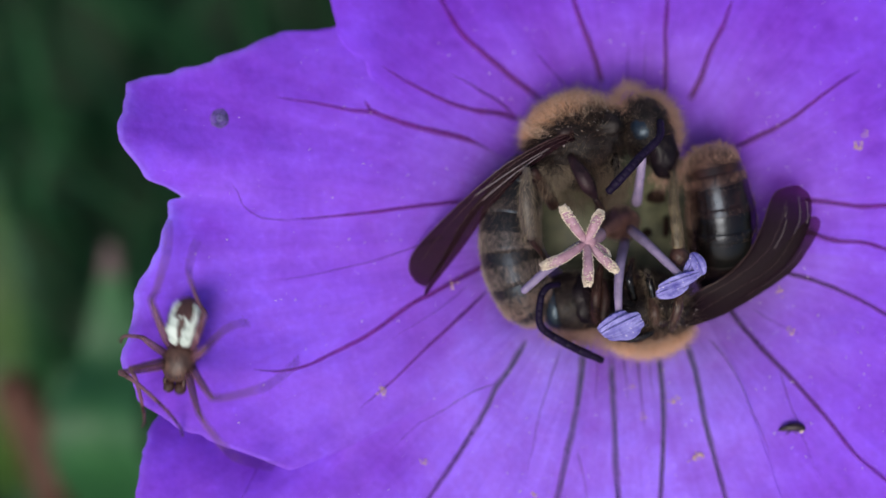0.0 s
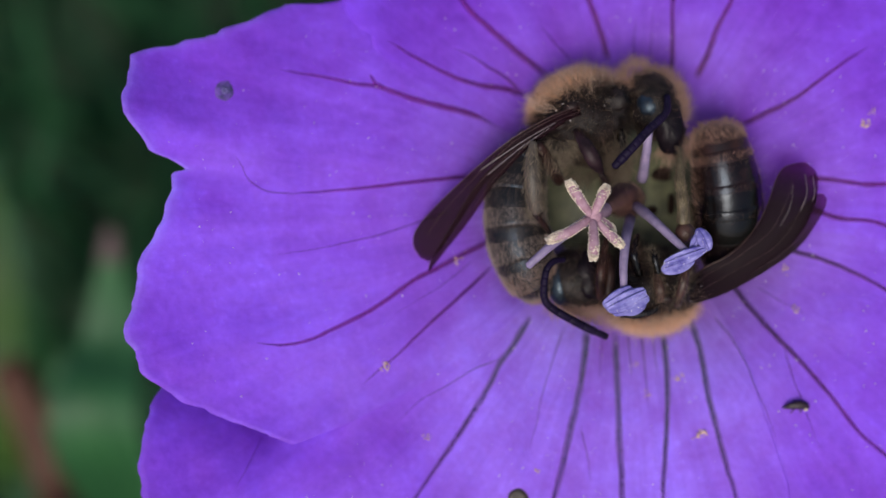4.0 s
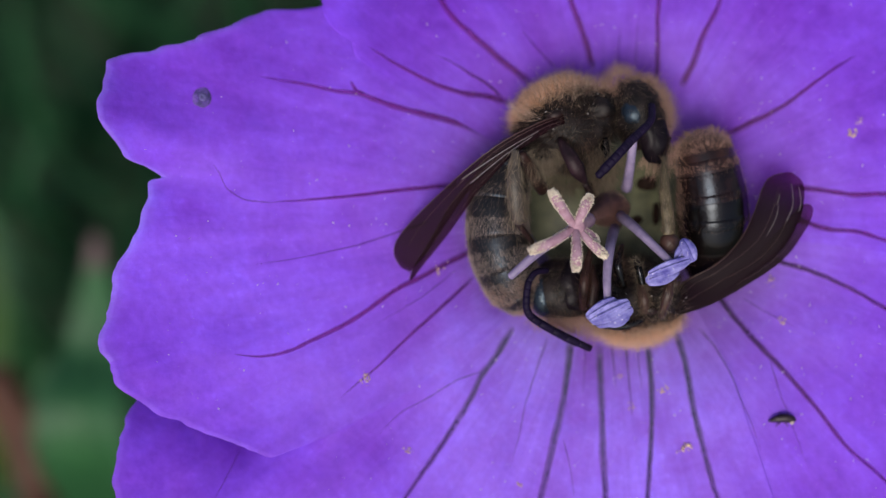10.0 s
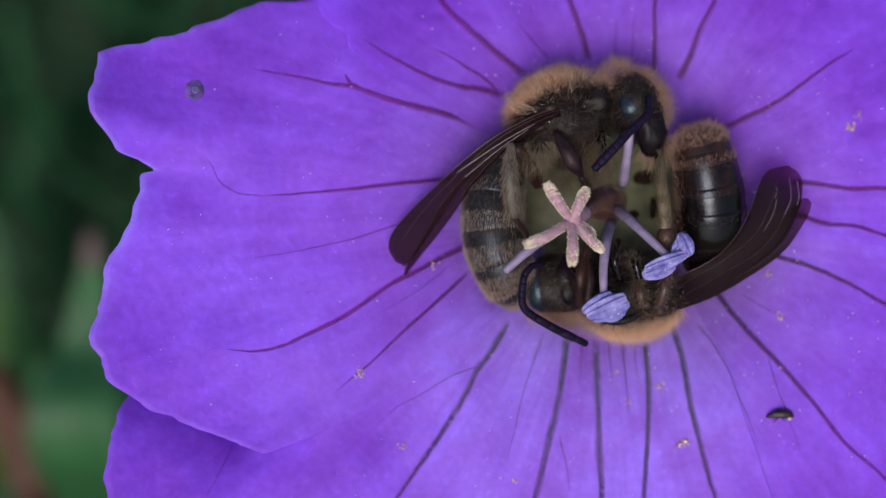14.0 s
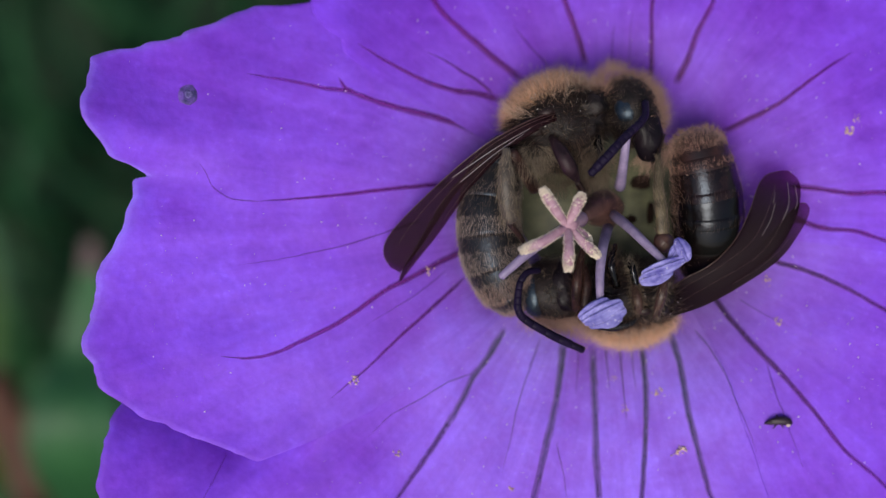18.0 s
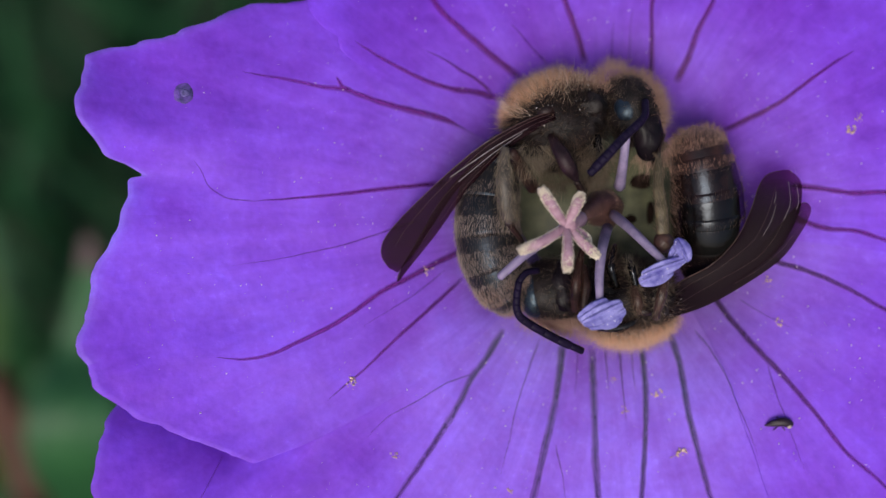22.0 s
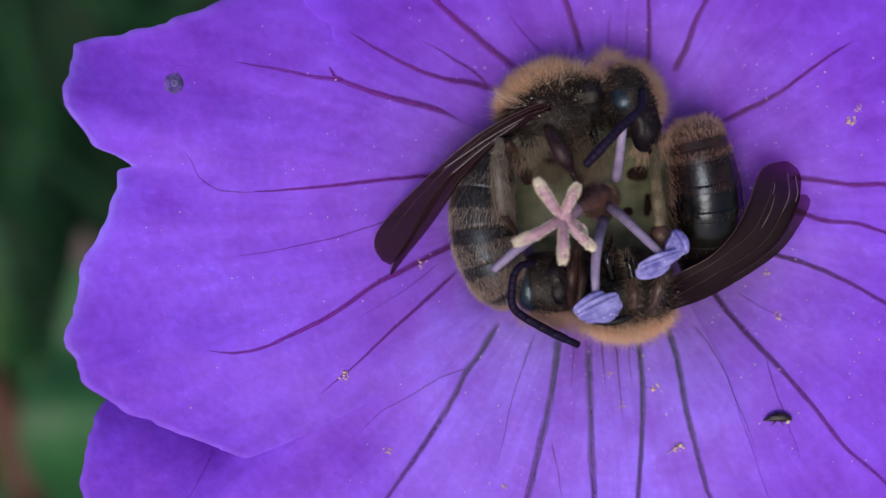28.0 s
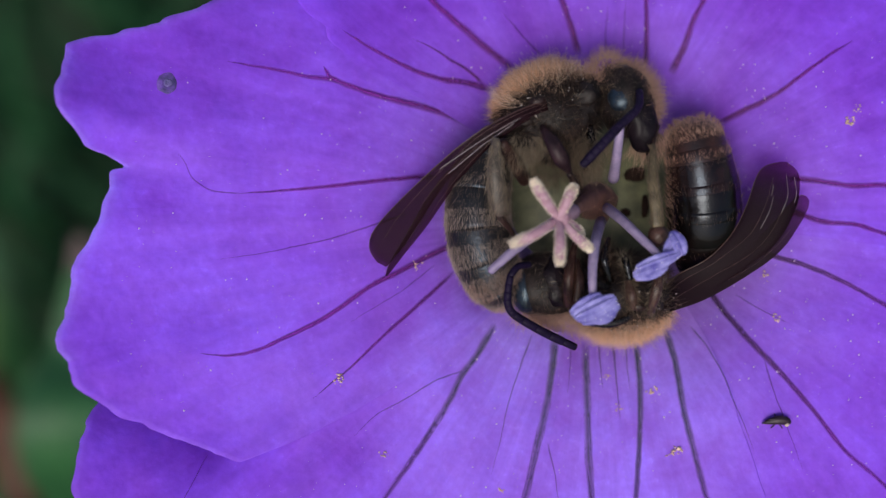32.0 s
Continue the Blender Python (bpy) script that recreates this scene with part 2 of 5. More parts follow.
CHITIN_WINE = mottled("dark_wine_chitin", (0.006, 0.003, 0.003), (0.034, 0.014, 0.011), 0.0006, 0.42, 0.5, 0.2)
CHITIN_PLUM = mottled("plum_brown_chitin", (0.008, 0.004, 0.006), (0.032, 0.015, 0.020), 0.0006, 0.45, 0.6, 0.15)
CHITIN_BROWN = mottled("brown_chitin", (0.008, 0.004, 0.004), (0.030, 0.012, 0.011), 0.0006, 0.48, 0.5, 0.3)
TIBIA_GREY = mottled("grey_brown_leg", (0.02, 0.015, 0.012), (0.085, 0.066, 0.052), 0.0004, 0.5, 0.5)
TIBIA = mottled("pale_olive_leg", (0.045, 0.034, 0.018), (0.13, 0.10, 0.055), 0.0005, 0.45, 0.4)
CHITIN_KNEE = mottled("brown_knee_chitin", (0.018, 0.008, 0.006), (0.06, 0.027, 0.02), 0.0005, 0.45, 0.4)
# bluish base and sheen: the sky's reflection put into the eye's colour
EYE = mottled("dark_compound_eye", (0.004, 0.007, 0.013), (0.011, 0.018, 0.031), 0.0002, 0.28, 0.3, 0.45)
bsdf(EYE).inputs["Specular Tint"].default_value = (0.66, 0.84, 1.0, 1)
FACE_BLACK = mottled("dull_black_face", (0.002, 0.0015, 0.003), (0.010, 0.006, 0.009), 0.0005, 0.4, 0.6, 0.12)
CHITIN_DULL = mottled("dull_brown_black_chitin", (0.0012, 0.001, 0.001), (0.005, 0.0025, 0.0025), 0.0006, 0.5, 0.6, 0.05)
ANTENNA = mottled("black_antenna", (0.005, 0.003, 0.012), (0.012, 0.007, 0.024), 0.0004, 0.5, 0.3, 0.08)
WINGVEIN = mat("wing_vein", (0.05, 0.022, 0.018), 0.35)
FUR_ORANGE = hair_mat("ginger_hair", (0.78, 0.42, 0.22), (1.0, 0.74, 0.52))
FUR_BROWN = hair_mat("brown_hair", (0.06, 0.036, 0.026), (0.20, 0.12, 0.085))
FUR_RUST = hair_mat("rusty_hair", (0.40, 0.225, 0.17), (0.70, 0.46, 0.36))
FUR_PINK = hair_mat("pinkish_hair", (0.40, 0.24, 0.19), (0.68, 0.47, 0.38))
FUR_BLOND = hair_mat("blond_hair", (0.72, 0.52, 0.38), (0.98, 0.80, 0.64))
FUR_BUFF = hair_mat("pinkish_buff_hair", (0.34, 0.26, 0.225), (0.62, 0.50, 0.44))
FUR_TAN = hair_mat("olive_tan_hair", (0.10, 0.07, 0.048), (0.30, 0.22, 0.155))
FUR_DARK = hair_mat("dark_hair", (0.010, 0.006, 0.006), (0.045, 0.028, 0.024))
FUR_GREY = hair_mat("buff_hair", (0.16, 0.125, 0.09), (0.42, 0.34, 0.25))
STIGMA = mottled("pink_stigma", (0.25, 0.13, 0.175), (0.39, 0.245, 0.305), 0.0003, 0.6, 0.5)
POLLEN = mottled("cream_pollen", (0.42, 0.34, 0.27), (0.68, 0.60, 0.48), 0.0002, 0.7, 0.5)
POLLEN_WHITE = mat("white_pollen", (0.85, 0.80, 0.78), 0.5)
POLLEN_ORANGE = mottled("orange_pollen", (0.50, 0.32, 0.24), (0.76, 0.56, 0.44), 0.0002, 0.7, 0.5)
FILAMENT = mottled("lilac_filament", (0.16, 0.125, 0.215), (0.27, 0.21, 0.34), 0.0005, 0.5, 0.3)
ANTHER = mottled("blue_anther", (0.05, 0.04, 0.25), (0.29, 0.27, 0.58), 0.0005, 0.65, 0.8, 0.3, 6.0, 0.00005)
GREEN_CUP = mottled("green_cup", (0.036, 0.037, 0.018), (0.12, 0.122, 0.06), 0.0008, 0.5, 0.4)
OVARY = mottled("reddish_ovary", (0.10, 0.045, 0.036), (0.20, 0.10, 0.078), 0.0006, 0.5, 0.4)
SEPAL = mottled("green_sepal", (0.06, 0.12, 0.03), (0.12, 0.2, 0.06), 0.002, 0.6, 0.3)
DARK = mottled("dark_mark", (0.012, 0.008, 0.008), (0.035, 0.02, 0.016), 0.0004, 0.5, 0.4)


# ---- building helpers ----
def at(u, v, w=0.0):
    """A place over the flower's face. u to the right and v down, in fiftieths of a millimetre on the plan of the face, which is drawn
    as seen from 40.22 mm above its middle; w in millimetres out of the face."""
    k = (40.22 - w) / 40.22 * 0.00002
    return np.array(((u - 784) * k, (441 - v) * k, w / 1000))


HEART = (1085, 375)
ROOTS = {}


def dish(u, v):
    """How far, in millimetres, the petals stand out of the face: a sunken heart, and a rim that cups towards the light."""
    r = math.hypot(u - HEART[0], v - HEART[1]) / 880
    q = math.hypot(u - HEART[0], v - HEART[1] + 30) / 880
    return -4.2 * math.exp(-(q / 0.28) ** 2) + 1.8 * max(r - 0.2, 0) ** 1.15 - 4.6 * max(0.0, (290 - v) / 600) ** 1.5 - 1.8 * max(0.0, (u - 1310) / 600) ** 1.5 - 0.7 * max(0.0, (v - 580) / 600) ** 1.5


def thing(name, base, label, category, group="", m=None):
    ob = new(name)
    ob.empty_display_size = 0.002
    ob.matrix_world = m if m is not None else FACE @ Matrix.Translation(Vector(base))
    ROOTS[ob.name] = np.array(base, dtype=float)
    return tagged(ob, label, category, group)


def part(name, geo, material, parent, label="", kind="", smooth=True):
    """One mesh under a thing or under a part. geo: vertices in the face's space, and faces."""
    verts, faces = geo
    base = ROOTS[parent.name]
    me = bpy.data.meshes.new(name)
    me.from_pydata((np.asarray(verts, dtype=float) - base).tolist(), [], [tuple(f) for f in faces])
    me.materials.append(material)
    if smooth:
        me.polygons.foreach_set("use_smooth", [True] * len(me.polygons))
    me.update()
    ob = new(name, me)
    ob.parent = parent
    ROOTS[ob.name] = base
    return tagged(ob, label, "", "", kind)


def join(*geos):
    vs, fs, n = [], [], 0
    for v, f in geos:
        vs.append(np.asarray(v, dtype=float))
        fs += [tuple(i + n for i in q) for q in f]
        n += len(v)
    return np.concatenate(vs), fs


def spline(points, n):
    """n places along a smooth curve through the points."""
    p = np.array(points, dtype=float)
    q = np.vstack([2 * p[0] - p[1], p, 2 * p[-1] - p[-2]])
    out = []
    for s in np.linspace(0, len(p) - 1, n):
        i = min(int(s), len(p) - 2)
        f = s - i
        a, b, c, d = q[i:i + 4]
        out.append(0.5 * (2 * b + (c - a) * f + (2 * a - 5 * b + 4 * c - d) * f * f + (3 * b - a - 3 * c + d) * f ** 3))
    return np.array(out)


def unit(v):
    return v / (np.linalg.norm(v) + 1e-12)


def tube(path, radii, n=10, up=(0, 0, 1), flat=1.0, wobble=0.0, seed=0, ribs=0, deep=0.0):
    """A closed round tube along a path; radii in metres, one for each place; flat: its thickness along up against its width."""
    path = np.asarray(path, dtype=float)
    radii = np.broadcast_to(np.asarray(radii, dtype=float), (len(path),))
    rng = np.random.default_rng(seed)
    verts, faces = [], []
    tangents = np.gradient(path, axis=0)
    side0 = None
    for i, (p, t) in enumerate(zip(path, tangents)):
        t = unit(t)
        side = np.cross(t, np.asarray(up, dtype=float))
        if np.linalg.norm(side) < 1e-3:
            side = side0 if side0 is not None else np.cross(t, (0.3, 1, 0))
        side = unit(side)
        if side0 is not None and side @ side0 < 0:
            side = -side
        side0 = side
        other = np.cross(side, t)
        for k in range(n):
            a = 2 * math.pi * k / n
            r = radii[i] * (1 + wobble * rng.normal() + deep * math.cos(a * ribs + 0.05 * i))
            verts.append(p + r * (math.cos(a) * side + math.sin(a) * flat * other))
    m = len(path)
    for i in range(m - 1):
        for k in range(n):
            faces.append((i * n + k, i * n + (k + 1) % n, (i + 1) * n + (k + 1) % n, (i + 1) * n + k))
    verts += [path[0] - unit(tangents[0]) * radii[0] * 0.5, path[-1] + unit(tangents[-1]) * radii[-1] * 0.5]
    for k in range(n):
        faces.append((m * n, (k + 1) % n, k))
        faces.append((m * n + 1, (m - 1) * n + k, (m - 1) * n + (k + 1) % n))
    return np.array(verts), faces


def blob(center, x, y, z, n=16, rough=0.0, seed=0, square=1.0):
    """An egg with half axes x, y, z (vectors), dented by rough."""
    verts, faces = [], []
    rows = n // 2
    c, x, y, z = (np.asarray(q, dtype=float) for q in (center, x, y, z))
    for i in range(rows + 1):
        th = math.pi * i / rows
        for k in range(n):
            ph = 2 * math.pi * k / n
            d = [math.sin(th) * math.cos(ph), math.sin(th) * math.sin(ph), math.cos(th)]
            d = [math.copysign(abs(q) ** square, q) for q in d]
            s = 1 + rough * (noise.noise(Vector((d[0] * 1.7 + seed, d[1] * 1.7, d[2] * 1.7))) + 0.4 * noise.noise(Vector((d[0] * 5 + seed, d[1] * 5, d[2] * 5))))
            verts.append(c + s * (d[0] * x + d[1] * y + d[2] * z))
    for i in range(rows):
        for k in range(n):
            faces.append((i * n + k, (i + 1) * n + k, (i + 1) * n + (k + 1) % n, i * n + (k + 1) % n))
    return np.array(verts), faces


def axes(forward, up, a, b, c):
    """Half axes of an egg: a along forward, b sideways, c along up."""
    f = unit(np.asarray(forward, dtype=float))
    s = unit(np.cross(np.asarray(up, dtype=float), f))
    return a * f, b * s, c * np.cross(f, s)


def fur(places, normals, length, width, lean, spread=0.35, seed=0, clump=1.0):
    """Tapered hairs that stand on the places along the normals, lean over and gather in tufts."""
    rng = np.random.default_rng(seed)
    lean = np.asarray(lean, dtype=float)
    p, nrm = np.array(places, dtype=float), np.array(normals, dtype=float)
    count = len(p)

    def units(v):
        return v / (np.linalg.norm(v, axis=1, keepdims=True) + 1e-12)

    tuft = np.array([noise.noise_vector(Vector(q)) for q in p * 6500]) * 0.75 * clump + np.array([noise.noise_vector(Vector(q)) for q in p * 2200]) * 0.4 * clump
    d = units(units(nrm) + spread * rng.normal(size=(count, 3)) + lean + tuft)
    ln = length * rng.uniform(0.55, 1.15, size=(count, 1))
    s = units(np.cross(d, rng.normal(size=(count, 3))))
    o = np.cross(d, s)
    bend = (lean + tuft + 0.35 * rng.normal(size=(count, 3))) * ln * 0.3
    p = p - d * ln * 0.12
    mid = p + d * ln * 0.55 + bend * 0.3
    verts = np.stack([q + r * k for q, r in ((p, width), (mid, width * 0.75)) for k in (s, -0.5 * s + 0.87 * o, -0.5 * s - 0.87 * o)] + [p + d * ln + bend], axis=1).reshape(-1, 3)
    faces = []
    for k in range(0, count * 7, 7):
        for i, j in ((0, 1), (1, 2), (2, 0)):
            faces += [(k + i, k + j, k + 3 + j, k + 3 + i), (k + 3 + i, k + 3 + j, k + 6)]
    return verts, faces


def on_blob(center, x, y, z, count, keep, seed):
    """Random places and outward normals on an egg where keep(direction) is true."""
    rng = np.random.default_rng(seed)
    c, x, y, z = (np.asarray(q, dtype=float) for q in (center, x, y, z))
    ps, ns = [], []
    while len(ps) < count:
        d = unit(rng.normal(size=3))
        n = unit(d[0] * x / (x @ x) + d[1] * y / (y @ y) + d[2] * z / (z @ z))
        if keep(n, rng):
            ps.append(c + d[0] * x + d[1] * y + d[2] * z)
            ns.append(n)
    return ps, ns


# ---- the flower ----
flower = thing("geranium_flower", at(*HEART), "open violet cranesbill flower with dark veins on a thin green stem", "flower")


def petal_height(u, v, level, f, seed):
    """All petals follow one dish with the same ruffles, a hair's breadth over one another."""
    r = min(math.hypot(u - HEART[0], v - HEART[1]) / 900, 1.2)
    base = dish(u, v) + level * (0.045 + 0.34 * r ** 4)
    if seed == 11:
        # this petal sinks under the edge of its neighbour and rises again below it
        edge = float(np.interp(u, (200, 440, 640, 880), (712, 812, 730, 560)))
        base -= 1.7 * math.exp(-max(v - edge + 20, 0) / 120) * min(max((560 - u) / 150, 0), 1)
    if seed == 23:
        # a shallow fold runs out to the notch, and the corner above it curls forward
        base += 0.5 * math.exp(-((v - 190 - 0.2 * (u - 150)) / 75) ** 2) * min(max((470 - u) / 250, 0), 1)
        base -= 0.35 * math.exp(-((v - 300 - 0.12 * (u - 240)) / 45) ** 2) * min(max((430 - u) / 170, 0), 1)
        base += 0.3 * math.exp(-((v - 650 + 0.15 * (u - 300)) / 60) ** 2) * min(max((560 - u) / 250, 0), 1)
    if seed == 37:
        # its free edge stands off the neighbour below
        base += 0.42 * math.exp(-((u - 590) / 70) ** 2) * min(max((150 - v) / 120, 0), 1)
    ruffle = noise.noise(Vector((u / 210, v / 210, 4.0))) * 0.34 * r + noise.noise(Vector((u / 75, v / 75, 8.0))) * 0.08 * r
    ang = math.atan2(v - HEART[1], u - HEART[0])
    return base + ruffle + 0.03 * r * noise.noise(Vector((math.cos(ang) * 14, math.sin(ang) * 14, r * 1.3)))


PETALS = []


def make_petal(label, outline, level, seed, spacing=260, material=PETAL):
    rim = spline(outline, spacing)
    rows = 60
    verts = []
    th = 0.03
    n = len(rim)
    for side in (0, 1):
        for i in range(rows + 1):
            f = 0.03 + 0.97 * (i / rows) ** 0.9
            for k, (ru, rv) in enumerate(rim):
                jag = 1 + (0.005 * noise.noise(Vector((ru / 26, rv / 26, seed))) + 0.002 * noise.noise(Vector((ru / 12, rv / 12, seed)))) * f ** 8 + 0.013 * noise.noise(Vector((ru / 55, rv / 55, seed))) * f ** 8
                u = HEART[0] + (ru - HEART[0]) * f * jag
                v = HEART[1] + (rv - HEART[1]) * f * jag
                w = petal_height(u, v, level, f, seed)
                edge = 1 - f ** 40 * 0.7
                verts.append(at(u, v, w - side * th * edge))
    faces = []
    m = (rows + 1) * n
    for i in range(rows):
        for k in range(n - 1):
            a = i * n + k
            faces.append((a, a + n, a + n + 1, a + 1))
            faces.append((m + a, m + a + 1, m + a + n + 1, m + a + n))
    rimloop = [i * n for i in range(rows)] + [rows * n + k for k in range(n)] + [i * n + n - 1 for i in range(rows - 1, -1, -1)]
    for a, b in zip(rimloop, rimloop[1:]):
        faces.append((a, b, m + b, m + a)[::-1])
    ob = part("petal", (verts, faces), material, flower, label)
    free = [min(max((math.hypot(ru - HEART[0], rv - HEART[1]) - 690) / 120, 0), 1) * (0.42 if rv < 640 else 0.15) for ru, rv in rim]
    at_rim = [(0.03 + 0.97 * (i / rows) ** 0.9) ** 90 * free[k] for i in range(rows + 1) for k in range(n)] * 2
    if seed == 23:
        # this petal is paler towards its lower edge
        spots = [(HEART[0] + (ru - HEART[0]) * f, HEART[1] + (rv - HEART[1]) * f) for f in (0.03 + 0.97 * (i / rows) ** 0.9 for i in range(rows + 1)) for ru, rv in rim] * 2
        at_rim = [max(a, 0.08 * min(max((v - 430) / 260, 0), 1) * min(max((u - 300) / 300, 0), 1)) for a, (u, v) in zip(at_rim, spots)]
    ob.data.attributes.new("thinness", "FLOAT", "POINT").data.foreach_set("value", at_rim)
    PETALS.append((ob, level, seed, rim))
    return ob


def top_at(which, u, v):
    ob, level, seed, rim = PETALS[which]
    ang = np.arctan2(rim[:, 1] - HEART[1], rim[:, 0] - HEART[0])
    a = math.atan2(v - HEART[1], u - HEART[0])
    k = int(np.argmin(np.abs((ang - a + math.pi) % (2 * math.pi) - math.pi)))
    f = min(math.hypot(u - HEART[0], v - HEART[1]) / math.hypot(rim[k, 0] - HEART[0], rim[k, 1] - HEART[1]), 1)
    return petal_height(u, v, level, f, seed)


def inside(which, u, v, edge=0.95):
    """Whether a place lies on a petal, short of its rim."""
    rim = PETALS[which][3]
    ang = np.arctan2(rim[:, 1] - HEART[1], rim[:, 0] - HEART[0])
    a = math.atan2(v - HEART[1], u - HEART[0])
    gap = np.abs((ang - a + math.pi) % (2 * math.pi) - math.pi)
    k = int(np.argmin(gap))
    return gap[k] < 0.05 and math.hypot(u - HEART[0], v - HEART[1]) < edge * math.hypot(rim[k, 0] - HEART[0], rim[k, 1] - HEART[1])


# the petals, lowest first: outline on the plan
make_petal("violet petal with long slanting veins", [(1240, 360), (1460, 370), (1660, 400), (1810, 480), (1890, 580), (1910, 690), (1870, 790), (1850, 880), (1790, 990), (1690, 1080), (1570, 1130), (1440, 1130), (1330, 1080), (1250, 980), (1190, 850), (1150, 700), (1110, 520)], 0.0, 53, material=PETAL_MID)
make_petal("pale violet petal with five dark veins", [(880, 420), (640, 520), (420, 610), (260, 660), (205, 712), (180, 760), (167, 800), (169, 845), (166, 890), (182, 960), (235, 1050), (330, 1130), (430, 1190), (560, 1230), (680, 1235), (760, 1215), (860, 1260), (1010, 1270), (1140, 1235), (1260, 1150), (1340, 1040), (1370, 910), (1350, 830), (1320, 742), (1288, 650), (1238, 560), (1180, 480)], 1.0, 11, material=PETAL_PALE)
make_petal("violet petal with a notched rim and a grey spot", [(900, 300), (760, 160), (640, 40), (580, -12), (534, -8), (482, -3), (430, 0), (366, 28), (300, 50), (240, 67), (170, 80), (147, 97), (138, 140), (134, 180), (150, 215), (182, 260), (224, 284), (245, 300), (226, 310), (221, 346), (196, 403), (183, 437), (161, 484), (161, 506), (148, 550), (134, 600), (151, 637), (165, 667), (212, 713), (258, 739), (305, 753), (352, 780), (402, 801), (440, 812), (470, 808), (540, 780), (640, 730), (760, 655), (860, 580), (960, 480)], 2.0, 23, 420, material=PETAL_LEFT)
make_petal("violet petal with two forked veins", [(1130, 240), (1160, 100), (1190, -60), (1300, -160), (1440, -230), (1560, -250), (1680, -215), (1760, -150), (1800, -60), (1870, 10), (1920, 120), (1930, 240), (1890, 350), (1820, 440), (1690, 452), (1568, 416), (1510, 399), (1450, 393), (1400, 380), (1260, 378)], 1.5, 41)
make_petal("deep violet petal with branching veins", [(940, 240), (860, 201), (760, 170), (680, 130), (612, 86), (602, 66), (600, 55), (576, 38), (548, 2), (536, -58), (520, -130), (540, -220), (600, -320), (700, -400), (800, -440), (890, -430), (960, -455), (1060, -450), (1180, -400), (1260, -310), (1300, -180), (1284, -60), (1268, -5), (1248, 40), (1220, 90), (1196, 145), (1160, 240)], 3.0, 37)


def vein(which, width, *points, fade=0.35):
    """A vein that stands a little proud of its petal; width in fiftieths of a millimetre."""
    line = spline(points, max(8, 7 * len(points)))
    n = len(line)
    path, radii = [], []
    for i, (u, v) in enumerate(line):
        s = i / (n - 1)
        u += 0.9 * noise.noise(Vector((u / 22, v / 22, 5.0)))
        v += 0.9 * noise.noise(Vector((u / 22, v / 22, 9.0)))
        path.append(at(u, v, top_at(which, u, v) + 0.012))
        radii.append(width * 0.00001 * (fade + (1 - fade) * (1 - s)) * (1 + 0.2 * noise.noise(Vector((u / 18, v / 18, 2.0)))) * min(1, (1 - s) * 8 + 0.15))
    n = 20
    geo = tube(path, np.array(radii) * (1.45 if which == 1 else 1.32 if which == 0 else 1.6), n, flat=0.08)
    dens = [min(0.78 if which == 1 else 0.9, 0.04 + width * 0.078) * min(1, 0.15 + i * 0.3) * (1 - math.cos(2 * math.pi * k / n) ** 2) ** (3.0 if which == 1 else 2.6) * (0.55 + 0.45 * min(1, (1 - i / (len(path) - 1)) * 3)) for i in range(len(path)) for k in range(n)] + [0, 0]
    ob = part("vein", geo, VEIN_GREY if which == 1 else VEIN_DUSK if which == 0 else VEIN, PETALS[which][0])
    ob.data.attributes.new("pigment", "FLOAT", "POINT").data.foreach_set("value", dens)
    return ob


# bottom petal
vein(1, 13, (893, 575), (860, 630), (835, 664), (810, 715), (760, 795), (700, 880), (620, 1000), fade=0.65)
vein(1, 14, (998, 598), (993, 650), (982, 720), (965, 795), (948, 870), (925, 960), (890, 1080), fade=0.7)
vein(1, 14, (1050, 606), (1054, 700), (1057, 800), (1062, 880), (1064, 1050), fade=0.7)
vein(1, 12, (1139, 604), (1145, 660), (1147, 720), (1144, 800), (1139, 880), (1130, 1040), fade=0.7)
vein(1, 13, (1188, 576), (1208, 640), (1222, 720), (1240, 790), (1258, 860), (1268, 890), (1290, 990), fade=0.65)
vein(1, 3.2, (958, 592), (935, 655), (915, 720), (905, 770), (888, 835))
vein(1, 4.3, (1098, 604), (1103, 650), (1108, 700), (1112, 745), fade=0.2)
vein(1, 4, (1074, 605), (1077, 645), (1082, 690), fade=0.2)
vein(1, 3, (1120, 605), (1124, 650), (1128, 690), fade=0.2)
vein(1, 3, (1026, 604), (1024, 650), (1020, 700), fade=0.2)
vein(1, 3.2, (986, 780), (999, 835), (1006, 885))
vein(1, 3.4, (836, 655), (790, 672), (740, 703), (690, 730), (650, 768))
vein(1, 2.8, (395, 800), (370, 850), (340, 905))
vein(1, 3.6, (1232, 575), (1262, 612), (1290, 660), (1310, 710), (1326, 744), (1346, 800))
# left petal
vein(2, 13, (872, 233), (820, 213), (760, 194), (700, 179), (650, 163), (612, 147), (603, 137), (597, 126), fade=0.4)
vein(2, 9, (622, 150), (596, 147), (570, 144), (520, 133), (480, 126), (430, 117), fade=0.25)
vein(2, 9, (790, 314), (700, 323), (600, 335), (520, 342), (450, 347), fade=0.2)
vein(2, 3, (452, 347), (405, 342), (372, 322), (356, 292), (345, 276))
vein(2, 11, (850, 420), (780, 454), (720, 486), (680, 506), (600, 562), (520, 602), (475, 621), (430, 628), (385, 625), fade=0.25)
vein(2, 3.4, (740, 382), (690, 399), (620, 422), (560, 436), (500, 449), (410, 462))
vein(2, 7.5, (822, 482), (760, 541), (705, 590), (660, 634), (622, 667), (580, 702), fade=0.2)
vein(2, 2.6, (790, 470), (745, 506), (700, 536), (640, 572))
